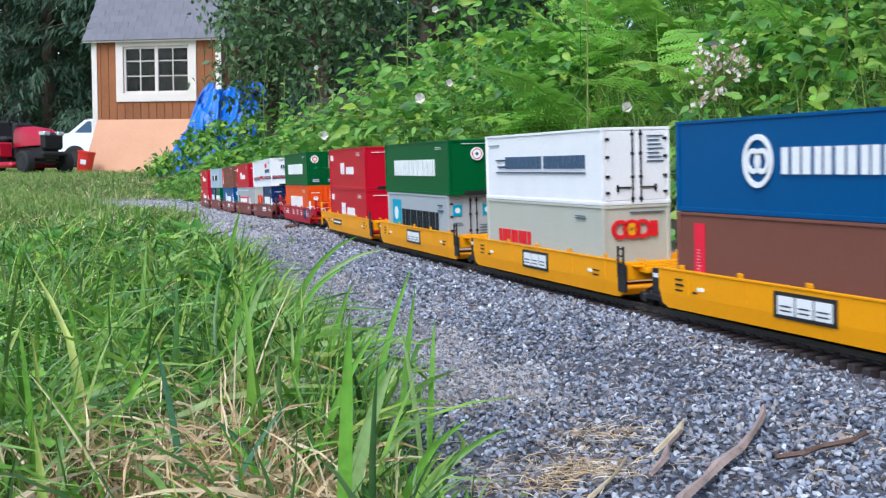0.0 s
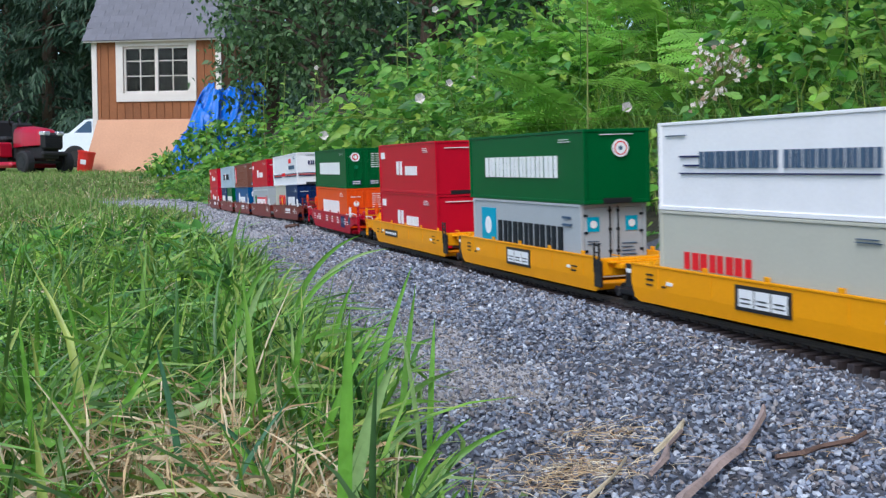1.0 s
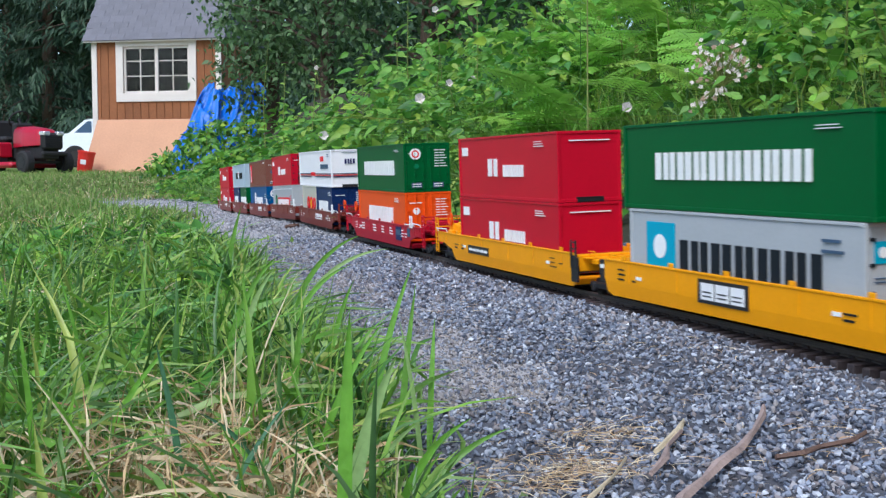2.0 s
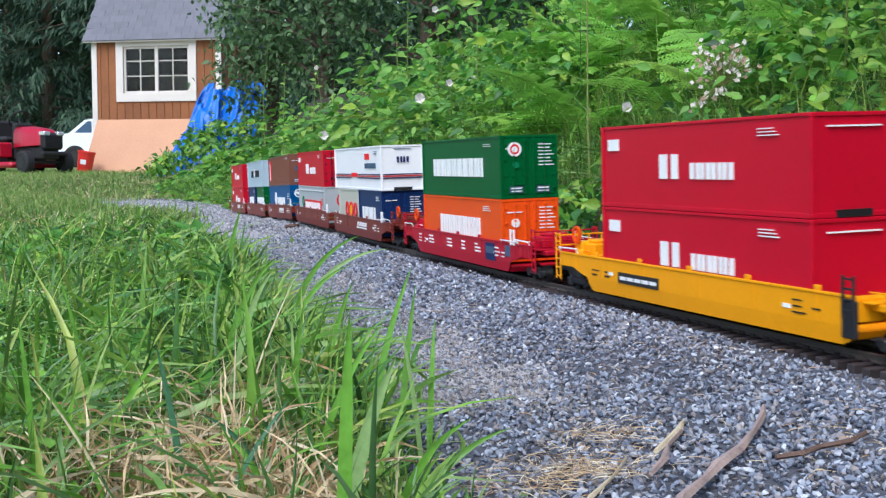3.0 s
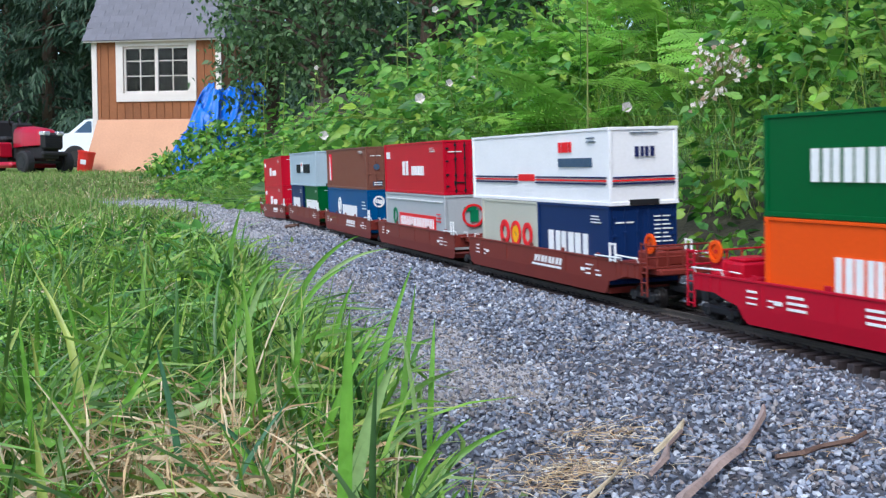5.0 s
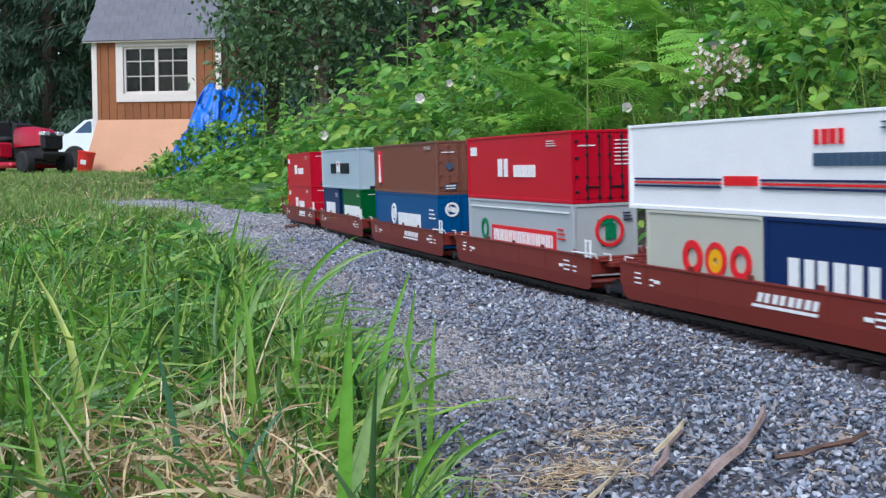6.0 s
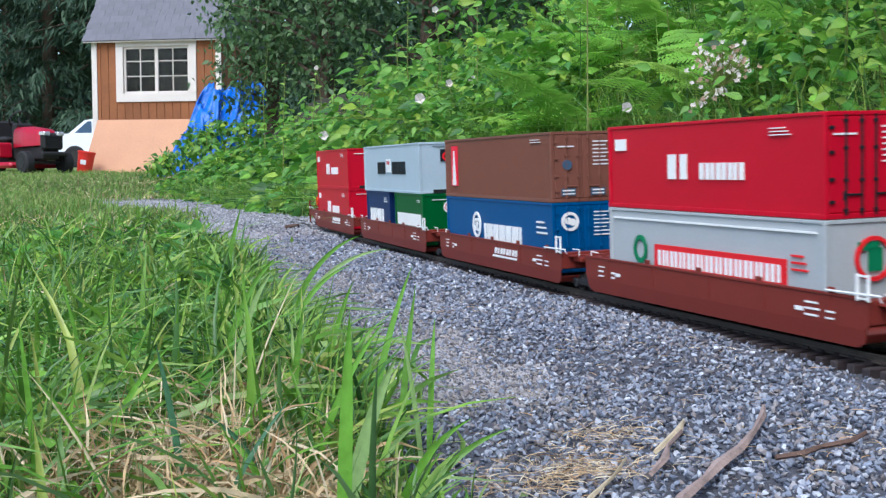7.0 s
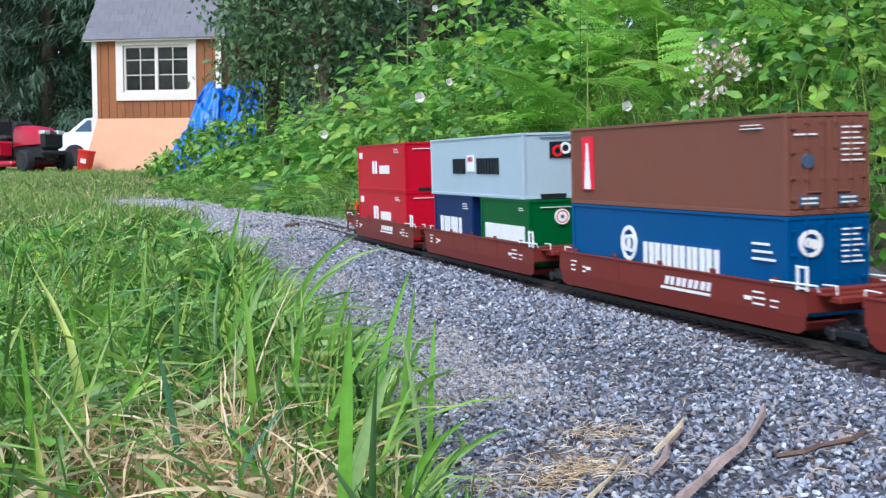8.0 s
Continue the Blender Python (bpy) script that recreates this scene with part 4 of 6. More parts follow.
def build_grass():
    rng = np.random.default_rng(21)
    sets, dry, lawn = [], [], []
    for n_t, each, y0, y1, sp, h0, h1, w0, w1, lv in ((190, 6, 0.56, 1.25, 0.018, 0.06, 0.15, 0.003, 0.0065, 6), (230, 8, 0.56, 1.25, 0.018, 0.05, 0.14, 0.0016, 0.0036, 6), (400, 9, 1.15, 2.4, 0.026, 0.05, 0.135, 0.0035, 0.008, 6), (560, 9, 2.3, 5.0, 0.05, 0.04, 0.10, 0.006, 0.012, 4)):
        x, y = tufts(rng, n_t, each, y0, y1, sp)
        n = len(x)
        h = h0 + (h1 - h0) * rng.beta(1.6, 2.2, n)
        h *= np.clip(1 - (x - edge_x(y) + 0.03) / 0.1, 0.3, 1) * (1 + 0.3 * lumps(x, y, 6))
        bend = np.minimum(rng.gamma(2.0, 0.42, n), np.clip((edge_x(y) + 0.02 - x) / 0.07, 0.35, 1.8))
        bare = withered(x, y) & (rng.uniform(0, 1, n) < 0.8)
        h = np.where(bare, h * 0.3, h)
        sets.append(blades(x, y, ground_z(x, y) - 0.004, h, rng.uniform(w0, w1, n), bend, rng, lv, 0.8))
    # upright fringe along the gravel
    y = 0.72 + 0.6 * rng.uniform(0, 1, 60) ** 1.3
    x = edge_x(y) - np.abs(rng.normal(0, 0.03, 60)) - 0.02
    x, y = np.repeat(x, 6) + rng.normal(0, 0.012, 360), np.repeat(y, 6) + rng.normal(0, 0.02, 360)
    n = len(x)
    sets.append(blades(x, y, ground_z(x, y) - 0.004, rng.uniform(0.05, 0.12, n), rng.uniform(0.003, 0.007, n), np.minimum(rng.gamma(2.0, 0.28, n), 1.2), rng, 6, 0.9, rng.normal(0.4, 1.6, n)))
    # short undergrowth
    x, y = tufts(rng, 2200, 5, 0.54, 3.4, 0.03, beyond=-0.02)
    green = ~withered(x, y) | (rng.uniform(0, 1, len(x)) < 0.3)
    x, y = x[green], y[green]
    n = len(x)
    sets.append(blades(x, y, ground_z(x, y) - 0.003, rng.uniform(0.025, 0.07, n), rng.uniform(0.003, 0.006, n), np.minimum(rng.gamma(2.0, 0.5, n), 1.6), rng, 4, 0.6))
    stack("tall_grass", sets, GRASS, "long green grass blades beside the gravel", "grass")
    x, y = tufts(rng, 6000, 5, 4.2, 23.0, 0.07, 0.46, 0.1, 1.4)
    n = len(x)
    lawn.append(blades(x, y, ground_z(x, y) - 0.003, rng.uniform(0.03, 0.10, n), rng.uniform(0.006, 0.014, n), np.minimum(rng.gamma(2.0, 0.35, n), 1.5), rng, 3, 0.4))
    # the lawn goes on beside and behind the camera
    x, y = rng.uniform(-6, -0.1, 6500), rng.uniform(-4, 8, 6500)
    out = (x < -0.42 * np.maximum(y, 0) - 0.2) & (x < edge_x(y) - 0.05)
    x, y = x[out], y[out]
    n = len(x)
    lawn.append(blades(x, y, ground_z(x, y) - 0.003, rng.uniform(0.05, 0.11, n), rng.uniform(0.008, 0.016, n), np.minimum(rng.gamma(2.0, 0.35, n), 1.5), rng, 3, 0.4))
    stack("lawn_grass", lawn, LAWN, "short sunburnt lawn grass", "grass")
    # dry stalks, bent and lying among the green
    for n_t, each, y0, y1, sp, h0, h1, w0, w1 in ((120, 6, 0.58, 1.3, 0.02, 0.03, 0.09, 0.0008, 0.002), (160, 5, 1.2, 4.5, 0.04, 0.04, 0.1, 0.0015, 0.0035)):
        x, y = tufts(rng, n_t, each, y0, y1, sp, beyond=-0.10)
        n = len(x)
        dry.append(blades(x, y, ground_z(x, y) + 0.003, rng.uniform(h0, h1, n), rng.uniform(w0, w1, n), np.minimum(rng.gamma(2.0, 0.4, n), 1.6), rng, 6, 1.5))
    for cx, cy, sx, sy, k, h0, h1, w1 in ((-0.15, 0.66, 0.045, 0.035, 330, 0.025, 0.07, 0.0036), (-0.145, 0.75, 0.03, 0.05, 220, 0.03, 0.10, 0.0026), (-0.08, 0.63, 0.022, 0.022, 230, 0.015, 0.045, 0.0032), (-0.21, 0.63, 0.03, 0.03, 170, 0.02, 0.07, 0.0034)):
        x, y = rng.normal(cx, sx, k), np.maximum(rng.normal(cy, sy, k), 0.58)
        z = ground_z(x, y) + rng.uniform(0.0, 0.018, k)
        dry.append(blades(x, y, z, rng.uniform(h0, h1, k), rng.uniform(0.0007, w1, k), rng.choice([0.2, 0.5, 0.9, 1.4], k) * rng.uniform(0.7, 1.2, k), rng, 6, 2.5))
    x, y = tufts(rng, 900, 4, 4.2, 18.0, 0.08, 0.46, 0.05, 1.3)
    n = len(x)
    dry.append(blades(x, y, ground_z(x, y), rng.uniform(0.03, 0.075, n), rng.uniform(0.005, 0.01, n), np.minimum(rng.gamma(2.0, 0.4, n), 1.6), rng, 3, 0.4))
    # withered patch by the far bend, and straw on the gravel
    x, y = rng.normal(-2.7, 0.3, 900), rng.normal(12.2, 0.5, 900)
    dry.append(blades(x, y, ground_z(x, y), rng.uniform(0.03, 0.08, 900), rng.uniform(0.006, 0.01, 900), rng.gamma(3.0, 0.4, 900), rng, 4, 0.5))
    for cx, cy, k, r in ((0.115, 0.80, 260, 0.026), (0.085, 0.72, 420, 0.026), (0.05, 0.69, 160, 0.02), (0.27, 0.72, 60, 0.05), (0.16, 1.15, 40, 0.05), (0.02, 1.45, 40, 0.04), (0.33, 0.78, 40, 0.05), (0.2, 0.95, 260, 0.22)):
        x, y = rng.normal(cx, r, k), rng.normal(cy, r * 0.8, k)
        on = offset(x, y) < -0.07
        x, y, k = x[on], y[on], int(on.sum())
        dry.append(blades(x, y, ground_z(x, y) + rng.uniform(0.004, 0.009, k), rng.uniform(0.002, 0.005, k), rng.uniform(0.0003, 0.0008, k), rng.uniform(2.5, 6.0, k), rng, 4, 0.5))
    stack("dry_straw", dry, DRY, "dry bleached straw lying among the grass", "straw")


build_grass()
BROAD = surface("broad_leaf", rgb(112, 168, 60), 0.4, spread=0.25, scale=25, fine=6, bump=0.2, objects=0.3, through_light=0.35)


def blade_thing(name, label, category, x, y, height, width, bend, turn, tilt=0.0, material=BROAD, seed=1):
    rng = np.random.default_rng(seed)
    a = np.array([x])
    v, f = blades(a, np.array([y]), ground_z(a, [y]) - 0.004, np.array([height]), np.array([width]), np.array([bend]), rng, 14, tilt, np.array([turn]))
    ob = sheet(name, v, f, material)
    return tagged(ob, label, category, group="broad grass blades")


for i, (x, y, h, w, bend, turn) in enumerate(((-0.26, 0.75, 0.12, 0.022, 0.8, 2.9), (-0.3, 0.8, 0.14, 0.02, 0.9, 2.2), (-0.12, 0.95, 0.11, 0.012, 0.9, 0.2), (-0.23, 1.05, 0.13, 0.012, 0.7, 0.1), (-0.32, 0.95, 0.13, 0.03, 1.3, 0.4), (-0.38, 1.05, 0.12, 0.035, 1.1, 1.0))):
    blade_thing("broad_grass_blade", "broad bright green grass blade bowing over", "grass blade", x, y, h, w, bend, turn, 0.5, seed=30 + i)

PALE_BLADE = surface("pale_green_blade", rgb(150, 184, 112), 0.5, spread=0.2, scale=40, fine=6, bump=0.2, through_light=0.35)
TEAL_BLADE = surface("blue_green_blade", rgb(74, 122, 88), 0.45, spread=0.2, scale=40, fine=6, bump=0.2, through_light=0.3)
STRAW_BLADE = surface("straw_blade", rgb(212, 196, 164), 0.7, spread=0.25, scale=60, fine=6, through_light=0.15)


def long_blade(foot, lean_x, lean_y, height, width, sag, material, label):
    """A single long blade from its foot to its tip, facing the open side, sagging over by a share of its length."""
    n = 16
    a = Vector((foot[0], foot[1], float(ground_z(*foot)) - 0.004))
    tip = a + Vector((lean_x, lean_y, height))
    knee = a.lerp(tip, 0.55) + Vector((-0.25 * lean_x, 0, sag * height))
    v, f = [], []
    for i in range(n):
        t = i / (n - 1)
        p = a * (1 - t) ** 2 + knee * 2 * t * (1 - t) + tip * t * t
        d = ((knee - a) * (1 - t) + (tip - knee) * t).normalized()
        side = d.cross(Vector((0.25 * math.sin(4 * t), 1, 0))).normalized() * width * 0.5 * min(1, 0.6 + 2 * t) * (1 - t ** 3.2) + Vector((0, 0.0004, 0))
        v += [tuple(p - side), tuple(p + Vector((0, width * 0.18, 0))), tuple(p + side)]
        if i:
            k = 3 * i
            f += [(k - 3, k - 2, k + 1, k), (k - 2, k - 1, k + 2, k + 1)]
    tagged(sheet("long_grass_blade", v, f, material), label, "grass blade", group="broad grass blades")


FRESH, PALE, TEAL, STRAW = "long bright green upright grass blade", "pale green broad grass blade leaning over", "blue-green grass blade among the tussocks", "dry straw-coloured stalk among the grass"
for foot, lx, ly, h, w, sag, mt, lab in (((-0.050, 0.56), 0.004, 0.0, 0.140, 0.0082, 0.0, BROAD, FRESH), ((-0.055, 0.59), 0.031, 0.01, 0.112, 0.0090, 0.06, PALE_BLADE, PALE), ((-0.026, 0.60), 0.004, 0.0, 0.06, 0.0012, 0.5, STRAW_BLADE, STRAW),
                                         ((-0.022, 0.64), 0.062, 0.03, 0.056, 0.0048, 0.25, BROAD, FRESH), ((-0.030, 0.63), 0.045, -0.02, 0.075, 0.0050, 0.2, BROAD, FRESH), ((-0.050, 0.66), 0.035, 0.0, 0.062, 0.0046, 0.2, PALE_BLADE, PALE),
                                         ((-0.012, 0.72), -0.016, 0.0, 0.115, 0.0035, 0.02, PALE_BLADE, PALE), ((-0.030, 0.74), 0.012, 0.02, 0.135, 0.0050, 0.0, BROAD, FRESH), ((-0.055, 0.78), 0.034, 0.02, 0.145, 0.0055, 0.05, BROAD, FRESH),
                                         ((-0.010, 0.80), 0.004, 0.03, 0.100, 0.0048, 0.0, BROAD, FRESH), ((-0.105, 0.76), 0.012, 0.0, 0.125, 0.0060, 0.0, BROAD, FRESH), ((-0.085, 0.70), 0.050, 0.0, 0.120, 0.0046, 0.1, BROAD, FRESH), ((-0.095, 0.66), -0.05, 0.0, 0.07, 0.0042, 0.3, TEAL_BLADE, TEAL),
                                         ((-0.150, 0.66), -0.018, 0.0, 0.115, 0.0055, 0.0, TEAL_BLADE, TEAL), ((-0.130, 0.62), 0.045, 0.02, 0.085, 0.0034, 0.0, TEAL_BLADE, TEAL), ((-0.165, 0.60), -0.075, 0.04, 0.105, 0.0026, -0.02, STRAW_BLADE, STRAW), ((-0.175, 0.61), -0.06, 0.03, 0.100, 0.0050, 0.1, BROAD, FRESH),
                                         ((-0.135, 0.72), 0.004, 0.0, 0.120, 0.0016, 0.0, STRAW_BLADE, STRAW), ((-0.150, 0.80), 0.05, 0.0, 0.145, 0.0016, 0.0, STRAW_BLADE, STRAW), ((-0.165, 0.85), 0.04, 0.0, 0.140, 0.0058, 0.25, PALE_BLADE, PALE), ((-0.185, 0.90), 0.055, 0.0, 0.145, 0.0060, 0.25, BROAD, FRESH),
                                         ((-0.250, 0.82), -0.03, 0.0, 0.150, 0.0040, 0.0, BROAD, FRESH), ((-0.225, 0.70), 0.06, 0.0, 0.110, 0.0048, 0.1, BROAD, FRESH), ((-0.090, 0.62), -0.04, 0.03, 0.060, 0.0050, 0.3, BROAD, FRESH), ((-0.230, 0.64), -0.01, 0.0, 0.135, 0.0052, 0.0, BROAD, FRESH),
                                         ((-0.175, 1.20), 0.09, -0.02, 0.135, 0.0065, 0.3, BROAD, FRESH), ((-0.180, 1.30), 0.12, 0.0, 0.110, 0.0060, 0.4, PALE_BLADE, PALE), ((-0.160, 1.05), 0.075, 0.0, 0.120, 0.0055, 0.3, BROAD, FRESH), ((-0.100, 0.90), 0.03, 0.0, 0.125, 0.0055, 0.1, BROAD, FRESH), ((-0.330, 1.70), 0.03, 0.0, 0.155, 0.009, 0.0, BROAD, FRESH)):
    long_blade(foot, lx, ly, h, w, sag, mt, lab)

DARK_BARK = surface("brown_bark", rgb(104, 82, 72), 0.9, spread=0.35, scale=40, fine=9, bump=0.35)
BARK = surface("grey_bark", rgb(160, 140, 132), 0.85, spread=0.35, scale=40, fine=9, bump=0.35)


def build_sticks():
    for label, pts, w, t in (("split grey piece of bark lying on the gravel", [(0.122, 0.60), (0.136, 0.635), (0.156, 0.67), (0.172, 0.700), (0.194, 0.736), (0.214, 0.775), (0.232, 0.82), (0.240, 0.845)], 0.0043, 0.0028), ("loose splinter of grey bark on the gravel", [(0.128, 0.69), (0.142, 0.72), (0.150, 0.752), (0.166, 0.785)], 0.0026, 0.002), ("thin pale straw stick on the gravel", [(0.066, 0.60), (0.085, 0.645), (0.105, 0.69), (0.118, 0.725)], 0.0016, 0.0016),
                             ("dark brown scrap of bark on the gravel", [(0.21, 0.71), (0.228, 0.713), (0.245, 0.73), (0.268, 0.738), (0.285, 0.76)], 0.0028, 0.002), ("small dark twig on the gravel", [(-0.47, 3.40), (-0.45, 3.42), (-0.435, 3.45)], 0.006, 0.006), ("short pale splinter on the gravel", [(0.14, 0.74), (0.165, 0.79), (0.175, 0.82)], 0.003, 0.002)):
        g, k = Geo(), []
        for i, (x, y) in enumerate(pts):
            z = float(ground_z(x, y)) + 0.009 + 0.001 * (i % 2)
            taper = (1 - 0.9 * abs(i / (len(pts) - 1) - 0.35)) * (1 + 0.3 * math.sin(i * 2.3))
            d = Vector((pts[min(i + 1, len(pts) - 1)][0] - pts[max(i - 1, 0)][0], pts[min(i + 1, len(pts) - 1)][1] - pts[max(i - 1, 0)][1], 0)).normalized()
            s = Vector((-d.y, d.x, 0)) * w * taper
            c = Vector((x, y, z))
            k += [c - s, c - s * 0.3 + Vector((0, 0, t)), c + s * 0.6 + Vector((0, 0, t * 0.7)), c + s, c - Vector((0, 0, t))]
        fs = [(i * 5 + j, i * 5 + (j + 1) % 5, (i + 1) * 5 + (j + 1) % 5, (i + 1) * 5 + j) for i in range(len(pts) - 1) for j in range(5)] + [tuple(range(5)), tuple((len(pts) - 1) * 5 + j for j in range(5))]
        ob = part("stick", g.add(k, fs), STRAW_BLADE if "straw" in label or "pale" in label else DARK_BARK if "dark" in label else BARK)
        tagged(ob, label, "stick")


build_sticks()


# ---- the overgrown bank ----
LEAF = speckle("bramble_leaf", [rgb(48, 96, 36), rgb(100, 160, 56), rgb(68, 126, 46), rgb(134, 188, 70), rgb(36, 76, 38), rgb(92, 150, 74), rgb(162, 192, 74), rgb(74, 132, 46)], 0.42, "island", 40, 0.2, 0.0, 0.3)
LIME = speckle("fresh_leaf", [rgb(108, 166, 68), rgb(136, 184, 84), rgb(90, 150, 62), rgb(156, 184, 84)], 0.45, "island", 40, 0.15, 0.0, 0.4)
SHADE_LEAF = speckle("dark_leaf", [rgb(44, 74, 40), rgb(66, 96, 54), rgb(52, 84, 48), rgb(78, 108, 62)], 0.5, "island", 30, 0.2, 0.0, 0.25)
MID_LEAF = speckle("grey_green_leaf", [rgb(60, 92, 52), rgb(92, 124, 76), rgb(74, 108, 62), rgb(116, 144, 98)], 0.4, "island", 30, 0.2, 0.0, 0.25)
NEEDLE = speckle("conifer_needles", [rgb(38, 62, 48), rgb(56, 84, 62), rgb(46, 72, 53), rgb(74, 98, 72)], 0.6, "island", 20, 0.2, 0.0, 0.15)
FERN = speckle("fern_green", [rgb(136, 192, 78), rgb(164, 214, 96), rgb(120, 178, 72), rgb(184, 214, 100)], 0.5, "object", 14, 0.2, 0.0, 0.45)
SHOOT = speckle("shoot_leaf", [rgb(108, 160, 62), rgb(146, 192, 84), rgb(92, 144, 58), rgb(168, 200, 96)], 0.42, "object", 30, 0.15, 0.0, 0.4)
STALK = surface("plant_stalk", rgb(120, 132, 66), 0.6, spread=0.3, scale=30)
TRUNK = surface("dark_bark", rgb(84, 70, 58), 0.9, spread=0.35, scale=12, fine=6, bump=0.8)
PETAL = surface("white_petal", rgb(244, 234, 230), 0.6, spread=0.08, scale=60, through_light=0.3)
FADED = surface("faded_petal", rgb(196, 166, 146), 0.7, spread=0.3, scale=60, through_light=0.3)
# Bank litter coloured dark so that gaps in the foliage look shaded.
LITTER = surface("shade_dark_litter", rgb(52, 50, 34), 0.95, spread=0.5, scale=14, fine=8, bump=0.6)
TURF = surface("green_turf", rgb(92, 116, 56), 0.95, spread=0.35, scale=5, fine=20, bump=0.6, second=rgb(140, 142, 84))


def leaves(pos, point, normal, length, width, fine=False):
    """Many pointed oval leaves, folded along the midrib and drooping at the tip; fine is True, False or, for far crowns, None."""
    point = point / np.linalg.norm(point, axis=1, keepdims=True)
    side = np.cross(normal, point)
    side /= np.linalg.norm(side, axis=1, keepdims=True) + 1e-9
    up = np.cross(point, side)
    L, W = length[:, None], width[:, None]
    def at(a, b, c):
        return pos + point * a * L + side * b * W + up * c * L
    rows = ((0.07, 0.22, 0.03), (0.26, 0.5, 0.04), (0.52, 0.40, -0.01), (0.8, 0.13, -0.1)) if fine else ((0.25, 0.48, 0.04), (0.6, 0.32, -0.02)) if fine is False else ((0.38, 0.46, 0.02),)
    v = [at(0, 0, 0)]
    for a, b, c in rows:
        v += [at(a, -b, c), at(a, 0, c - 0.06), at(a, b, c)]
    v.append(at(1.0, 0, -0.22))
    k, n = len(v), len(pos)
    quads, tris = [], [(0, 2, 1), (0, 3, 2), (k - 4, k - 3, k - 1), (k - 3, k - 2, k - 1)]
    for r in range(len(rows) - 1):
        q = 1 + 3 * r
        quads += [(q, q + 1, q + 4, q + 3), (q + 1, q + 2, q + 5, q + 4)]
    shift = (np.arange(n) * k)[:, None, None]
    tris = (np.array(tris)[None] + shift).reshape(-1, 3).tolist()
    quads = (np.array(quads)[None] + shift).reshape(-1, 4).tolist() if quads else []
    return np.stack(v, 1).reshape(-1, 3), quads + tris


def leaf_mass(name, sets, material):
    V, F, base = [], [], 0
    for v, f in sets:
        V.append(v)
        F += [tuple(i + base for i in q) for q in f]
        base += len(v)
    return sheet(name, np.concatenate(V), F, material)


def unit(rng, n):
    v = rng.normal(0, 1, (n, 3))
    return v / np.linalg.norm(v, axis=1, keepdims=True)


def bank_places(rng, n, y0, y1, u0, u1, power=1.0):
    y = y0 + (y1 - y0) * rng.uniform(0, 1, n) ** power
    u = u0 + (u1 - u0) * rng.uniform(0, 1, n)
    return centre_x(y) + u / 0.95, y, u


def bushy(rng, n_plants, each, y0, y1, u0, u1, h0, h1, l0, l1, power=1.0, spread=0.11, aspect=0.62, fine=False):
    """Leaves of leafy stems that stand on the bank."""
    x, y, u = bank_places(rng, n_plants, y0, y1, u0, u1, power)
    thin = (y > 1.0) & (x > 0.13 * y) & (u > 0.5) & (rng.uniform(0, 1, n_plants) < 0.9) & (lumps(x, y, 2.6) < 0.45)
    keep = (left_taper(x, y) > 0.04) & ~thin & (lumps(x + 1.7, y, 3.3) > -0.42)
    x, y, u = x[keep], y[keep], u[keep]
    n_plants = len(x)
    h = rng.uniform(h0, h1, n_plants) * np.clip((u - 0.12) / 0.55, 0.22, 1) * (0.15 + 0.85 * left_taper(x, y))
    h *= np.interp(y, [1, 4, 6, 9], [0.6, 0.86, 0.7, 0.62])
    h *= 1 + 0.62 * lumps(x, y, 3.4) + 0.25 * rng.normal(0, 1, n_plants).clip(-1.5, 2)
    z = ground_z(x, y)
    k = np.repeat(np.arange(n_plants), each)
    n = len(k)
    s = rng.uniform(0.05, 1.0, n) ** 0.7
    ang = rng.uniform(0, 2 * np.pi, n)
    rad = spread * (0.3 + 0.9 * s) * rng.uniform(0.2, 1, n)
    lean = unit(rng, n_plants)[k] * (0.25 * h[k] * s)[:, None]
    pos = np.stack([x[k] + rad * np.cos(ang) + lean[:, 0], y[k] + rad * np.sin(ang) + lean[:, 1], z[k] + h[k] * s], -1)
    point = np.stack([np.cos(ang), np.sin(ang), rng.normal(-0.25, 0.35, n)], -1) + 0.3 * unit(rng, n) + np.array([-0.15, -0.35, 0])
    normal = np.array([-0.1, -0.3, 1.0]) + 1.25 * unit(rng, n)
    length = rng.uniform(l0, l1, n) * np.where(y[k] > 1.0, np.clip(y[k] / 2.6, 0.55, 1), 1)
    return leaves(pos, point, normal, length, length * aspect * rng.uniform(0.8, 1.15, n), fine)


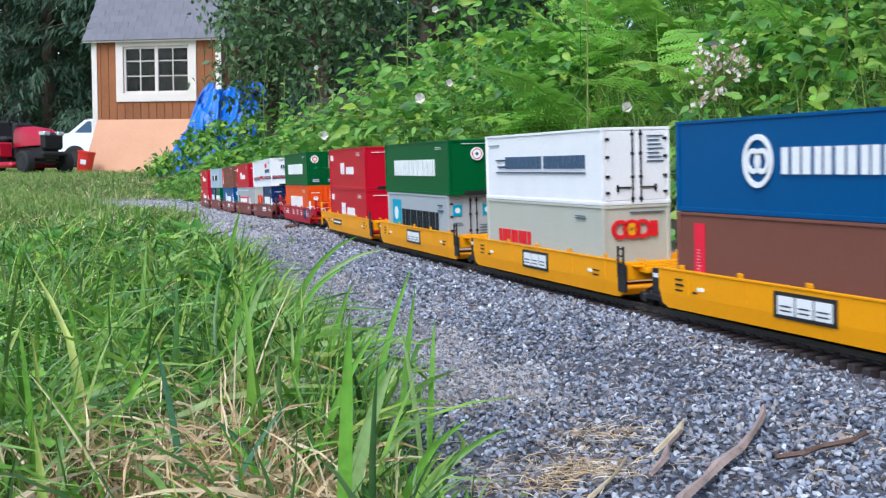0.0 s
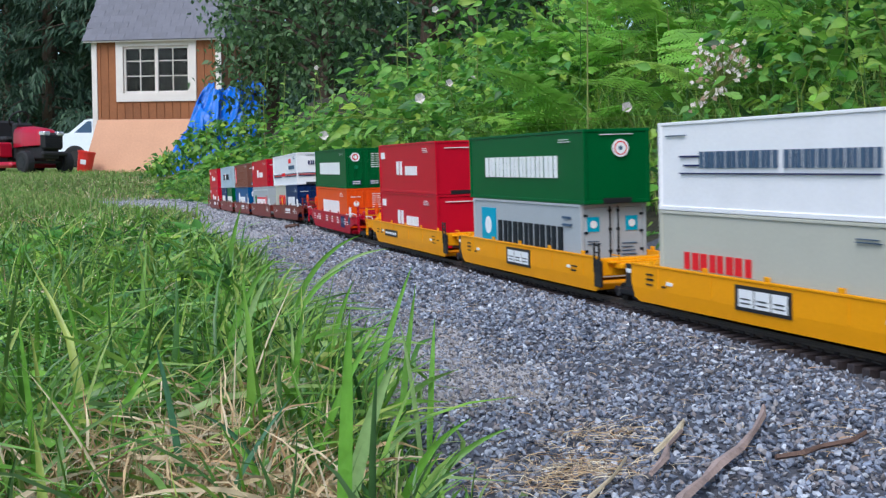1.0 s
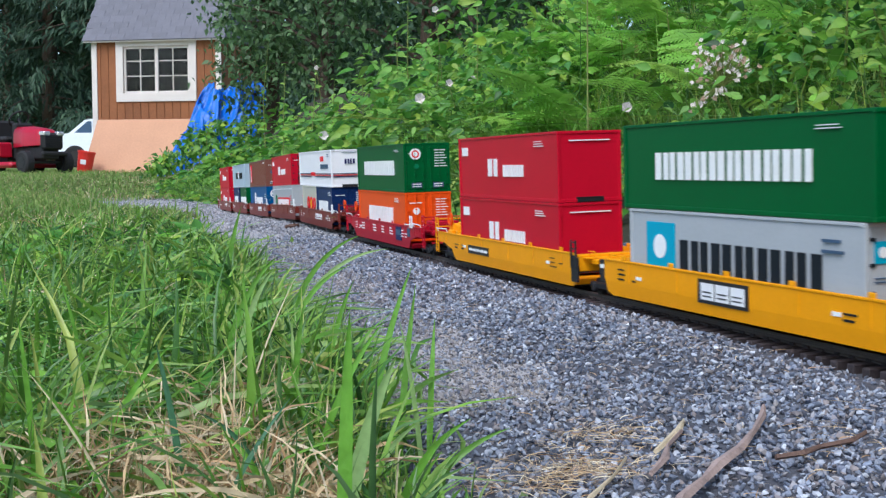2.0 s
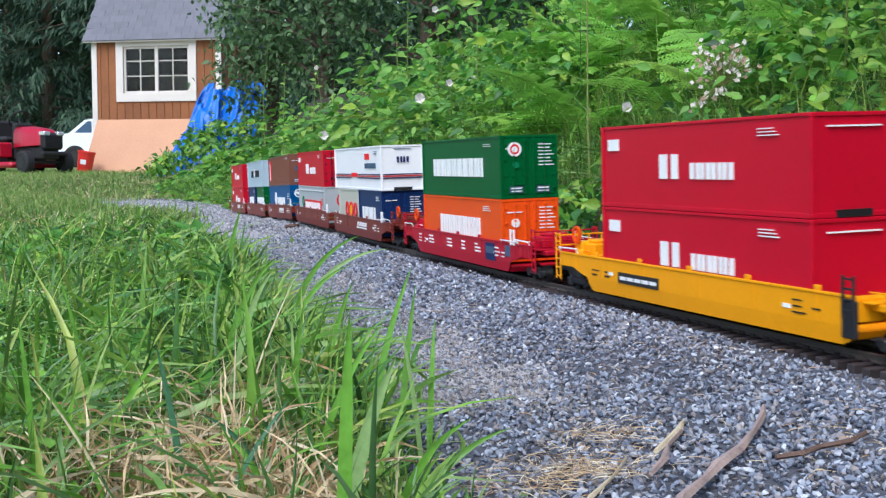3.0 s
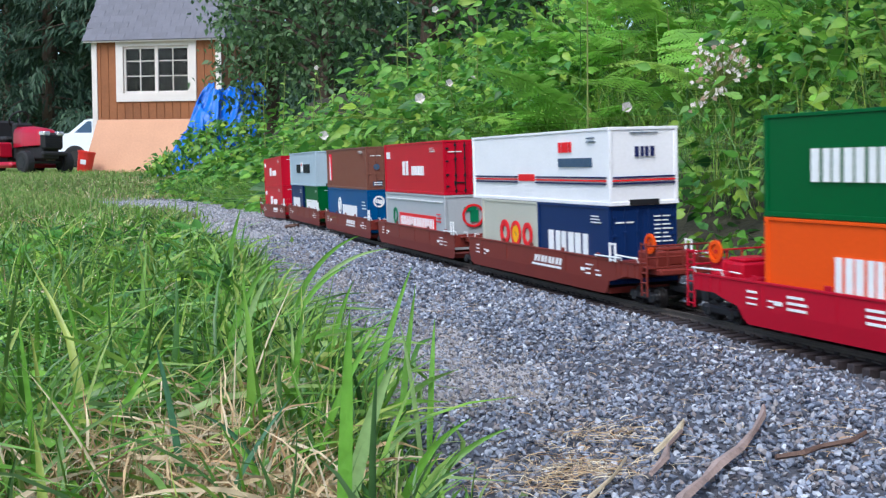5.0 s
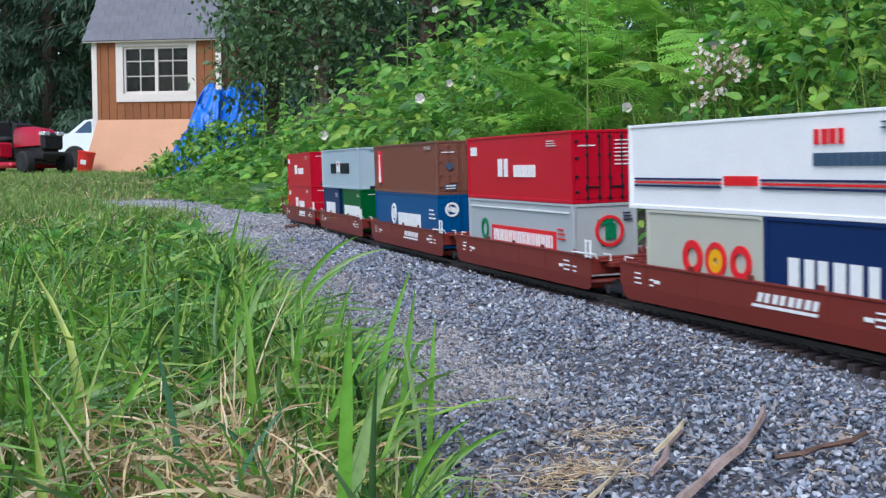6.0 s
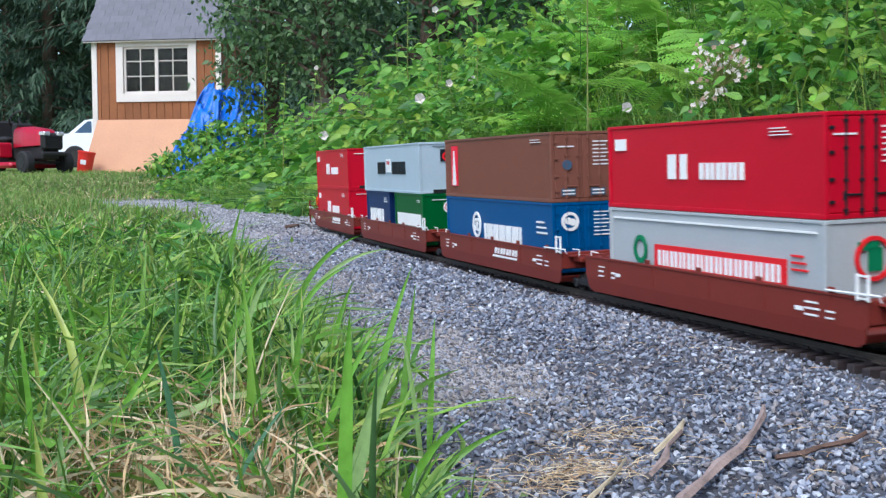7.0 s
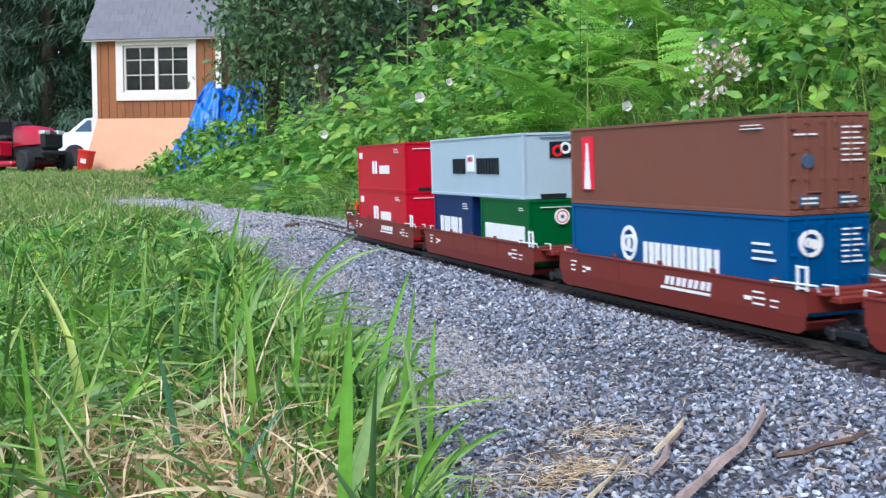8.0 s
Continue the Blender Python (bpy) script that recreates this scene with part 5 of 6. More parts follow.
def build_bank():
    rng = np.random.default_rng(3)
    # The second set is unseen tall growth, added to block sky from the right.
    sets = [bushy(rng, 420, 12, -3.0, 1.0, 0.3, 2.0, 0.12, 0.36, 0.04, 0.08), bushy(rng, 340, 24, -2.0, 1.0, 0.5, 1.9, 0.9, 1.9, 0.05, 0.1, spread=0.22), bushy(rng, 2150, 18, 1.0, 5.0, 0.20, 2.6, 0.12, 0.46, 0.018, 0.054, aspect=0.55, fine=True), bushy(rng, 1250, 18, 4.6, 12.5, 0.20, 1.7, 0.10, 0.50, 0.04, 0.105, spread=0.17, aspect=0.55)]
    tagged(leaf_mass("bramble_thicket", sets, LEAF), "dense green bramble and creeper leaves on the bank", "undergrowth", kind="stuff")
    sets = [bushy(rng, 620, 12, 1.0, 6.0, 0.3, 2.4, 0.3, 0.66, 0.018, 0.05, spread=0.07, aspect=0.5, fine=True), bushy(rng, 200, 10, 5.0, 12.0, 0.3, 1.5, 0.35, 0.75, 0.05, 0.115, spread=0.12, aspect=0.5, fine=True)]
    tagged(leaf_mass("fresh_shoots", sets, LIME), "fresh lime green shoots above the brambles", "undergrowth", kind="stuff")
    # feathery weeds and long grass between the leaves
    V = []
    for n, y0, y1, u0, u1, h0, h1, w in ((15000, 1.0, 4.0, 0.40, 2.4, 0.08, 0.30, 0.0024), (6500, 3.0, 11.5, 0.13, 0.6, 0.07, 0.23, 0.007), (3500, 3.2, 7.0, 0.6, 2.2, 0.2, 0.5, 0.005)):
        x, y, u = bank_places(rng, n, y0, y1, u0, u1)
        keep = left_taper(x, y) > 0.04
        x, y, n = x[keep], y[keep], int(keep.sum())
        V.append(blades(x, y, ground_z(x, y), rng.uniform(h0, h1, n), np.full(n, w) * rng.uniform(0.6, 1.4, n), np.minimum(rng.gamma(2.2, 0.4, n), 1.7), rng, 3, 0.6))
    stack("bank_grass", V, GRASS, "fine feathery green weeds on the bank", "weeds")


build_bank()


def build_weeds():
    """Broad-leaved weeds among the near grass."""
    rng = np.random.default_rng(44)
    x, y = tufts(rng, 260, 8, 0.62, 2.8, 0.008, beyond=-0.05)
    n = len(x)
    ang = rng.uniform(0, 2 * np.pi, n)
    pos = np.stack([x, y, ground_z(x, y) + rng.uniform(0.005, 0.06, n)], -1)
    point = np.stack([np.cos(ang), np.sin(ang), rng.uniform(0.0, 0.9, n)], -1)
    ln = rng.uniform(0.018, 0.045, n) * np.clip(y / 1.2, 0.55, 1.5)
    tagged(leaf_mass("broadleaf_weeds", [leaves(pos, point, np.array([0, -0.3, 1.0]) + 0.4 * unit(rng, n), ln, ln * rng.uniform(0.28, 0.5, n), True)], LEAF), "broad-leaved green weeds among the grass", "weeds", kind="stuff")


build_weeds()


def fern_frond(length, rng, pairs=24):
    """One lacy frond along x, arching down: side stems on both sides, each with its own row of small lobes."""
    s = np.linspace(0.16, 1, pairs)
    px_, pz_ = s * length * 0.94, length * (0.34 * s - 0.42 * s ** 2.3)
    vs, fs = [], []
    for a, b, t in zip(px_, pz_, s):
        w = length * 0.27 * (math.sin(math.pi * min(1, 0.25 + t * 0.75)) ** 0.8) * (1.05 - t * 0.6) + 0.004
        for sd in (-1, 1):
            d = Vector((0.38, sd, -0.25 + rng.normal(0, 0.1))).normalized()
            o = Vector((a, 0, b))
            n = max(3, int(w / 0.011))
            fwd = Vector((1, -sd * 0.35, -0.1)).normalized()
            for j in range(n):
                p = o + d * w * (j + 0.5) / n + Vector((0, 0, -0.12 * w * (j / n) ** 2))
                lobe = w * 0.26 * (1 - 0.7 * j / n) + 0.003
                for e in (-1, 1):
                    q = p + fwd * e * lobe + d * lobe * 0.45 + Vector((0, 0, -0.15 * lobe))
                    h = d * w / n * 0.5
                    k = len(vs)
                    vs += [tuple(p - h), tuple(q), tuple(p + h)]
                    fs.append((k, k + 1, k + 2) if e > 0 else (k, k + 2, k + 1))
    g = Geo().add(vs, fs)
    g.tube([(0, 0, 0)] + [(a, 0, b - 0.001) for a, b in list(zip(px_, pz_))[::4]], 0.0016, 5)
    return g.mesh("frond", FERN)


def build_ferns():
    rng = np.random.default_rng(8)
    fronds = [fern_frond(l, rng) for l in (0.30, 0.36, 0.42, 0.48)]
    for x, y, dz, n in ((0.50, 4.0, 0.26, 9), (0.36, 3.9, 0.20, 8), (0.62, 3.7, 0.2, 8), (0.42, 3.3, 0.10, 8), (0.28, 3.5, 0.08, 7), (0.75, 3.4, 0.16, 8), (1.0, 3.7, 0.2, 7), (0.62, 4.6, 0.36, 8), (0.95, 4.4, 0.3, 7), (0.70, 2.9, 0.05, 7), (0.75, 5.0, 0.38, 7), (1.2, 4.1, 0.25, 7), (1.15, 3.2, 0.1, 7), (1.02, 2.8, 0.06, 7), (0.84, 2.7, 0.05, 6), (1.3, 3.4, 0.12, 7)):
        fern = tagged(new("fern"), "bright green arching fern on the bank", "fern", group="ferns on the bank")
        fern.location = (x, y, float(ground_z(x, y)) + 0.0)
        part("crown", Geo().tube([(0, 0, -0.03), (0, 0, 0.05 + dz)], [0.014, 0.007], 7), STALK, fern)
        for i in range(n):
            ob = part("frond", fronds[int(rng.integers(0, 4))], None, fern)
            ob.matrix_basis = pose(0, 0, 0.04 + dz - rng.uniform(0, 0.12), rng.uniform(-14, 14), rng.uniform(-36, 4), 360 / n * i + rng.uniform(-22, 22))


build_ferns()


def place(px_, py_, d):
    """The point d metres ahead along the sight line that the camera has at this share of its view."""
    h = math.tan(radians(42.4) / 2)
    a, b = (px_ / 784 - 1) * h, (441 - py_) / 784 * h
    t = radians(3.94)
    f = Vector((0, math.cos(t), -math.sin(t)))
    u = Vector((0, math.sin(t), math.cos(t)))
    return Vector((0, 0, EYE_Z)) + d * (f + Vector((a, 0, 0)) + u * b)


def build_flowers():
    rng = np.random.default_rng(17)
    plant = tagged(new("flowering_plant"), "weed with clustered white and pinkish fading blossoms", "flower")
    top = Vector((0.535, 2.2, 0.374))
    foot = Vector((0.56, 2.28, float(ground_z(0.56, 2.28)) - 0.02))
    part("stem", Geo().tube([foot, foot.lerp(top, 0.6) + Vector((0.02, 0, 0)), top + Vector((0, 0, -0.05))], [0.004, 0.003, 0.002], 6), STALK, plant)
    for i in range(96):
        p = top + Vector((rng.uniform(-0.055, 0.055), rng.normal(0, 0.02), rng.triangular(-0.05, 0.0, 0.045)))
        if i > 70:
            p = top + Vector((rng.normal(-0.03, 0.02), rng.normal(0, 0.01), rng.normal(-0.06, 0.02)))
        n = 5
        v, f = leaves(np.repeat([tuple(p)], n, 0), np.array([(math.cos(a), -0.5, math.sin(a)) for a in np.arange(n) * 2 * math.pi / n + rng.uniform(0, 1)]), np.tile([0, -1.0, 0.5], (n, 1)) + 0.2 * unit(rng, n), rng.uniform(0.003, 0.0075, n), rng.uniform(0.004, 0.008, n))
        g = Geo().add(v.tolist(), [tuple(q) for q in f])
        part("blossom", g, FADED if i % 3 == 0 else PETAL, plant)
        part("flower_stalk", Geo().tube([p, p.lerp(top, 0.5) + Vector((0, 0.004, -0.02)), top + Vector((0, 0, -0.05))], 0.0007, 4), STALK, plant)
    for a, b, d, r in ((743, 174, 4.2, 0.019), (573, 240, 5.6, 0.022), (1109, 190, 2.45, 0.011), (795, 147, 4.4, 0.014), (836, 142, 4.4, 0.016), (770, 17, 5.0, 0.014), (1279, 162, 2.4, 0.009), (1237, 185, 2.4, 0.008), (560, 120, 6.0, 0.012)):
        p = place(a, b, d)
        g = Geo()
        vs, fs = [tuple(p + Vector((0, 0.012, -0.006)))], []
        for j in range(15):
            w = j * 2 * math.pi / 15
            rr = r * (1 + 0.1 * math.cos(5 * w))
            vs.append(tuple(p + Vector((rr * math.cos(w), -0.004 + 0.003 * math.cos(5 * w), rr * math.sin(w)))))
            fs.append((0, 1 + j, 1 + (j + 1) % 15))
        flower = tagged(new("white_bindweed"), "white trumpet flower of a creeper on the bank", "flower", group="white creeper flowers")
        part("bloom", g.add(vs, fs), PETAL, flower)
        foot = Vector((p.x + 0.02, p.y + 0.08, float(ground_z(p.x + 0.02, p.y + 0.08)) - 0.01))
        part("stem", Geo().tube([p + Vector((0, 0.01, -0.005)), p.lerp(foot, 0.4) + Vector((0.02, 0, 0.02)), foot], 0.0016, 5), STALK, flower)
    for a, b0, d, z1 in ((1040, 210, 2.6, 0.62), (845, 150, 4.6, 1.1)):
        p = place(a, b0, d)
        stalk = tagged(part("tall_stalk", Geo().tube([(p.x + 0.01, p.y, float(ground_z(p.x, p.y)) - 0.01), (p.x, p.y, p.z), (p.x - 0.004, p.y, z1)], [0.003, 0.0022, 0.0012], 6), STALK), "thin yellowish upright dry stalk", "stalk")


build_flowers()


def build_canes():
    """Single leafy shoots that rise above the thicket."""
    rng = np.random.default_rng(61)
    for a, b, d, big in ((475, 72, 8.0, 0.07), (505, 112, 7.4, 0.07), (560, 104, 6.8, 0.065), (722, 4, 5.2, 0.07), (702, 60, 5.4, 0.065), (850, 58, 4.9, 0.06), (640, 118, 6.0, 0.06), (592, 140, 6.2, 0.06), (930, 30, 4.2, 0.06),
                         (1420, 40, 2.3, 0.05), (1500, -15, 2.1, 0.075), (1545, 15, 2.0, 0.08), (1556, 110, 1.95, 0.06), (425, 178, 9.6, 0.08), (375, 195, 10.0, 0.09), (345, 215, 10.2, 0.09), (1180, 10, 3.2, 0.05), (1090, 20, 3.6, 0.05), (780, 100, 4.9, 0.06)):
        top = place(a, b, d)
        foot = Vector((top.x + rng.normal(0, 0.05), top.y + 0.05, 0))
        foot.z = float(ground_z(foot.x, foot.y)) - 0.02
        knee = foot.lerp(top, 0.6) + Vector((rng.normal(0, 0.03), 0, 0))
        cane = tagged(new("bramble_shoot"), "leafy green shoot rising above the brambles", "plant", group="shoots above the brambles")
        pts = [foot, foot.lerp(knee, 0.5), knee, knee.lerp(top, 0.5), top]
        part("stem", Geo().tube(pts, [0.004, 0.0036, 0.003, 0.0024, 0.0014], 6), STALK, cane)
        n = 13
        for i in range(n):
            t = 0.35 + 0.65 * i / (n - 1)
            p = foot.lerp(knee, t / 0.6) if t < 0.6 else knee.lerp(top, (t - 0.6) / 0.4)
            ang = i * 2.4 + rng.uniform(-0.4, 0.4)
            ln = np.array([big * rng.uniform(0.7, 1.1) * (1.15 - 0.5 * t)])
            v, f = leaves(np.array([tuple(p)]), np.array([[math.cos(ang), math.sin(ang) - 0.4, rng.uniform(-0.5, 0.4)]]), np.array([[0, -0.5, 1.0]]) + 0.5 * unit(rng, 1), ln, ln * 0.62, True)
            part("leaf", Geo().add(v.tolist(), [tuple(q) for q in f]), SHOOT, cane, smooth=True)


def build_tree(x, y, height, spread, seed, material, leaf, count, low=0.15):
    """A shrubby tree: tapered trunk, limbs, and a crown of many separate leaves in clumps."""
    rng = np.random.default_rng(seed)
    z0 = float(ground_z(x, y)) - 0.05
    # The unseen trees added at the right carry this label too.
    tree = tagged(new("tree"), "dark leafy shrub-like tree behind the bank", "tree", group="trees behind the bank")
    tree.location = (x, y, z0)
    part("trunk", Geo().tube([(0, 0, 0), (0.05, 0.02, height * 0.35), (-0.04, 0.03, height * 0.7), (0.02, 0, height * 0.95)], [0.09, 0.07, 0.045, 0.012], 9), TRUNK, tree)
    tips = []
    for i in range(22):
        s = rng.uniform(low, 0.95)
        a = rng.uniform(0, 2 * np.pi)
        r = spread * (0.35 + 0.65 * math.sin(math.pi * min(1, s + 0.15))) * rng.uniform(0.6, 1.05)
        p0 = Vector((0, 0, height * s * 0.8))
        p1 = Vector((r * math.cos(a), r * math.sin(a), height * s + rng.uniform(0, 0.3)))
        part("limb", Geo().tube([p0, p0.lerp(p1, 0.5) + Vector((0, 0, 0.12)), p1], [0.03, 0.018, 0.006], 6), TRUNK, tree)
        tips += [p0.lerp(p1, t) for t in (0.45, 0.65, 0.85, 1.0)]
    centres = np.array([tuple(p) for p in tips])
    k = rng.integers(0, len(centres), count)
    pos = centres[k] + rng.normal(0, 0.2 * spread ** 0.5, (count, 3)) * np.array([1, 1, 0.8])
    pos[:, 2] = np.maximum(pos[:, 2], 0.05)
    point = unit(rng, count) + np.array([0, -0.3, -0.5])
    normal = np.array([0, -0.4, 1.0]) + 0.7 * unit(rng, count)
    ln = rng.uniform(0.6, 1.3, count) * leaf
    v, f = leaves(pos, point, normal, ln, ln * 0.6, None)
    ob = sheet("crown", v, f, material)
    ob.parent = tree


build_canes()


def build_far_woods():
    """A dark line of far conifers, each a stack of ragged skirts."""
    rng = np.random.default_rng(90)
    g = Geo()
    for i in range(46):
        x, y = -44 + i * 1.5 + rng.uniform(-0.5, 0.5), rng.uniform(62, 78)
        h, r0 = rng.uniform(13, 19), rng.uniform(2.6, 3.6)
        z0 = float(ground_z(x, y)) - 0.2
        for k in range(7):
            a, b = z0 + h * k / 7.6, z0 + h * (k + 2.0) / 8.6
            r = r0 * (1 - k / 7.6) + 0.3
            ring = [(x + r * rng.uniform(0.65, 1.15) * math.cos(j * 0.3307), y + r * math.sin(j * 0.3307), a + rng.uniform(-0.5, 0.3)) for j in range(19)]
            g.add(ring + [(x, y, b)], [(j, (j + 1) % 19, 19) for j in range(19)])
    ob = part("far_woods", g, NEEDLE)
    tagged(ob, "dark line of conifers far beyond the lawn", "woods", kind="stuff")


build_far_woods()
for i, (x, y, h, sp) in enumerate(((-2.05, 13.6, 3.4, 0.8), (-1.3, 12.6, 3.6, 1.2), (-0.2, 12.2, 3.4, 1.3), (1.0, 11.0, 3.6, 1.4), (2.4, 10.2, 3.8, 1.6), (3.9, 9.2, 3.6, 1.6), (0.3, 14.5, 4.2, 1.6), (-1.6, 15.5, 4.4, 1.5))):
    build_tree(x, y, h, sp, 50 + i, MID_LEAF if i < 2 else SHADE_LEAF, 0.085, 4400)
# Out of view: trees added at the right to block sky and darken that side.
for i, (x, y, h, sp) in enumerate(((3.1, 3.6, 3.4, 1.3), (2.6, 1.3, 3.4, 1.4), (2.0, -0.5, 3.4, 1.3))):
    build_tree(x, y, h, sp, 60 + i, SHADE_LEAF, 0.12, 3000, 0.3)
for i, (x, y, h, sp) in enumerate(((-0.9, 18.5, 4.6, 2.0), (1.6, 17.5, 5.0, 2.2), (4.4, 15.5, 5.0, 2.2))):
    build_tree(x, y, h, sp, 70 + i, SHADE_LEAF, 0.15, 3400)


def build_conifer(x, y, height, spread, seed):
    rng = np.random.default_rng(seed)
    tree = tagged(new("conifer"), "tall dark conifer at the edge of the lawn", "tree", group="conifers beyond the lawn")
    tree.location = (x, y, float(ground_z(x, y)) - 0.1)
    part("trunk", Geo().tube([(0, 0, 0), (0.1, 0, height * 0.5), (0, 0, height)], [0.26, 0.17, 0.03], 9), TRUNK, tree)
    pos, point = [], []
    for i in range(80):
        s = rng.uniform(0.02, 0.97)
        a = rng.uniform(0, 2 * np.pi)
        r = spread * (1 - s) ** 0.8 * rng.uniform(0.6, 1.1) + 0.2
        p0, p1 = Vector((0, 0, height * s)), Vector((r * math.cos(a), r * math.sin(a), height * s - 0.25 * r))
        if i % 3 == 0:
            part("limb", Geo().tube([p0, p0.lerp(p1, 0.5) + Vector((0, 0, 0.1)), p1], [0.05, 0.03, 0.01], 5), TRUNK, tree)
        m = 74 if y > 0 else 18
        t = rng.uniform(0.15, 1.0, m)
        pts = np.array(p0)[None] * (1 - t[:, None]) + np.array(p1)[None] * t[:, None] + rng.normal(0, 0.18, (m, 3)) + np.array([0, 0, -0.1])
        pos.append(pts)
        point.append(np.tile([math.cos(a), math.sin(a), -0.75], (m, 1)) + 0.7 * unit(rng, m))
    pos, point = np.concatenate(pos), np.concatenate(point)
    n = len(pos)
    ln = rng.uniform(0.22, 0.55, n)
    v, f = leaves(pos, point, np.array([0, -0.2, 1.0]) + 0.5 * unit(rng, n), ln, ln * 0.24, None)
    ob = sheet("crown", v, f, NEEDLE)
    ob.parent = tree


# The last four are unseen, added behind the camera to darken the pane reflections.
for i, (x, y, h, sp) in enumerate(((-17.4, 42, 13, 4.0), (-14.8, 43, 14, 4.0), (-12.2, 42, 13, 3.8), (-16, 47, 15, 4.2), (-13.4, 48, 15, 4.2), (-18.6, 49, 14, 4.2), (-11, 47, 14, 4.0), (-4.8, 44, 13, 3.8), (1.2, 42, 13, 3.8), (-14, -26, 13, 4.2), (-7, -28, 14, 4.2), (0, -25, 13, 4.2), (7, -27, 14, 4.2))):
    build_conifer(x, y, h, sp, 80 + i)


# ---- the yard: shed, sheet, tarp, mower, car, bucket ----
SIDING = surface("stained_wood_siding", rgb(142, 88, 52), 0.75, spread=0.25, scale=3, fine=18, bump=0.2, objects=0.3)
TRIM = surface("white_trim_paint", rgb(218, 211, 204), 0.6, spread=0.08, scale=6, fine=10)
SHINGLE = surface("grey_shingle", rgb(112, 112, 120), 0.9, spread=0.2, scale=5, fine=14, bump=0.4, objects=0.16)
PLY = surface("plywood", rgb(198, 150, 118), 0.8, spread=0.1, scale=2.2, fine=12, bump=0.1)
TARP = surface("blue_tarp", rgb(18, 108, 208), 0.35, spread=0.25, scale=5, fine=8, bump=0.3)
# Near-black colour that stands for the unlit inside of the shed.
DARK = surface("unlit_interior", rgb(16, 15, 20), 0.9, spread=0.2, scale=5)
RUBBER = surface("tyre_rubber", rgb(32, 32, 34), 0.8, spread=0.25, scale=20, bump=0.3)
MOWER_RED = surface("mower_red", rgb(172, 14, 44), 0.35, spread=0.1, scale=5)
CAR_WHITE = surface("car_white", rgb(232, 238, 246), 0.3, spread=0.04, scale=3)
BUCKET_RED = surface("bucket_red", rgb(222, 54, 44), 0.5, spread=0.1, scale=8)
GLASS = bpy.data.materials.new("window_glass")
GLASS.use_nodes = True
GLASS.node_tree.nodes["Principled BSDF"].inputs["Base Color"].default_value = (0.9, 0.95, 0.95, 1)
GLASS.node_tree.nodes["Principled BSDF"].inputs["Transmission Weight"].default_value = 1.0
GLASS.node_tree.nodes["Principled BSDF"].inputs["Roughness"].default_value = 0.02
GLASS.node_tree.nodes["Principled BSDF"].inputs["IOR"].default_value = 1.22
LAMP_GLASS = surface("lamp_lens", rgb(210, 214, 220), 0.15, 0.6, spread=0.1, scale=20)


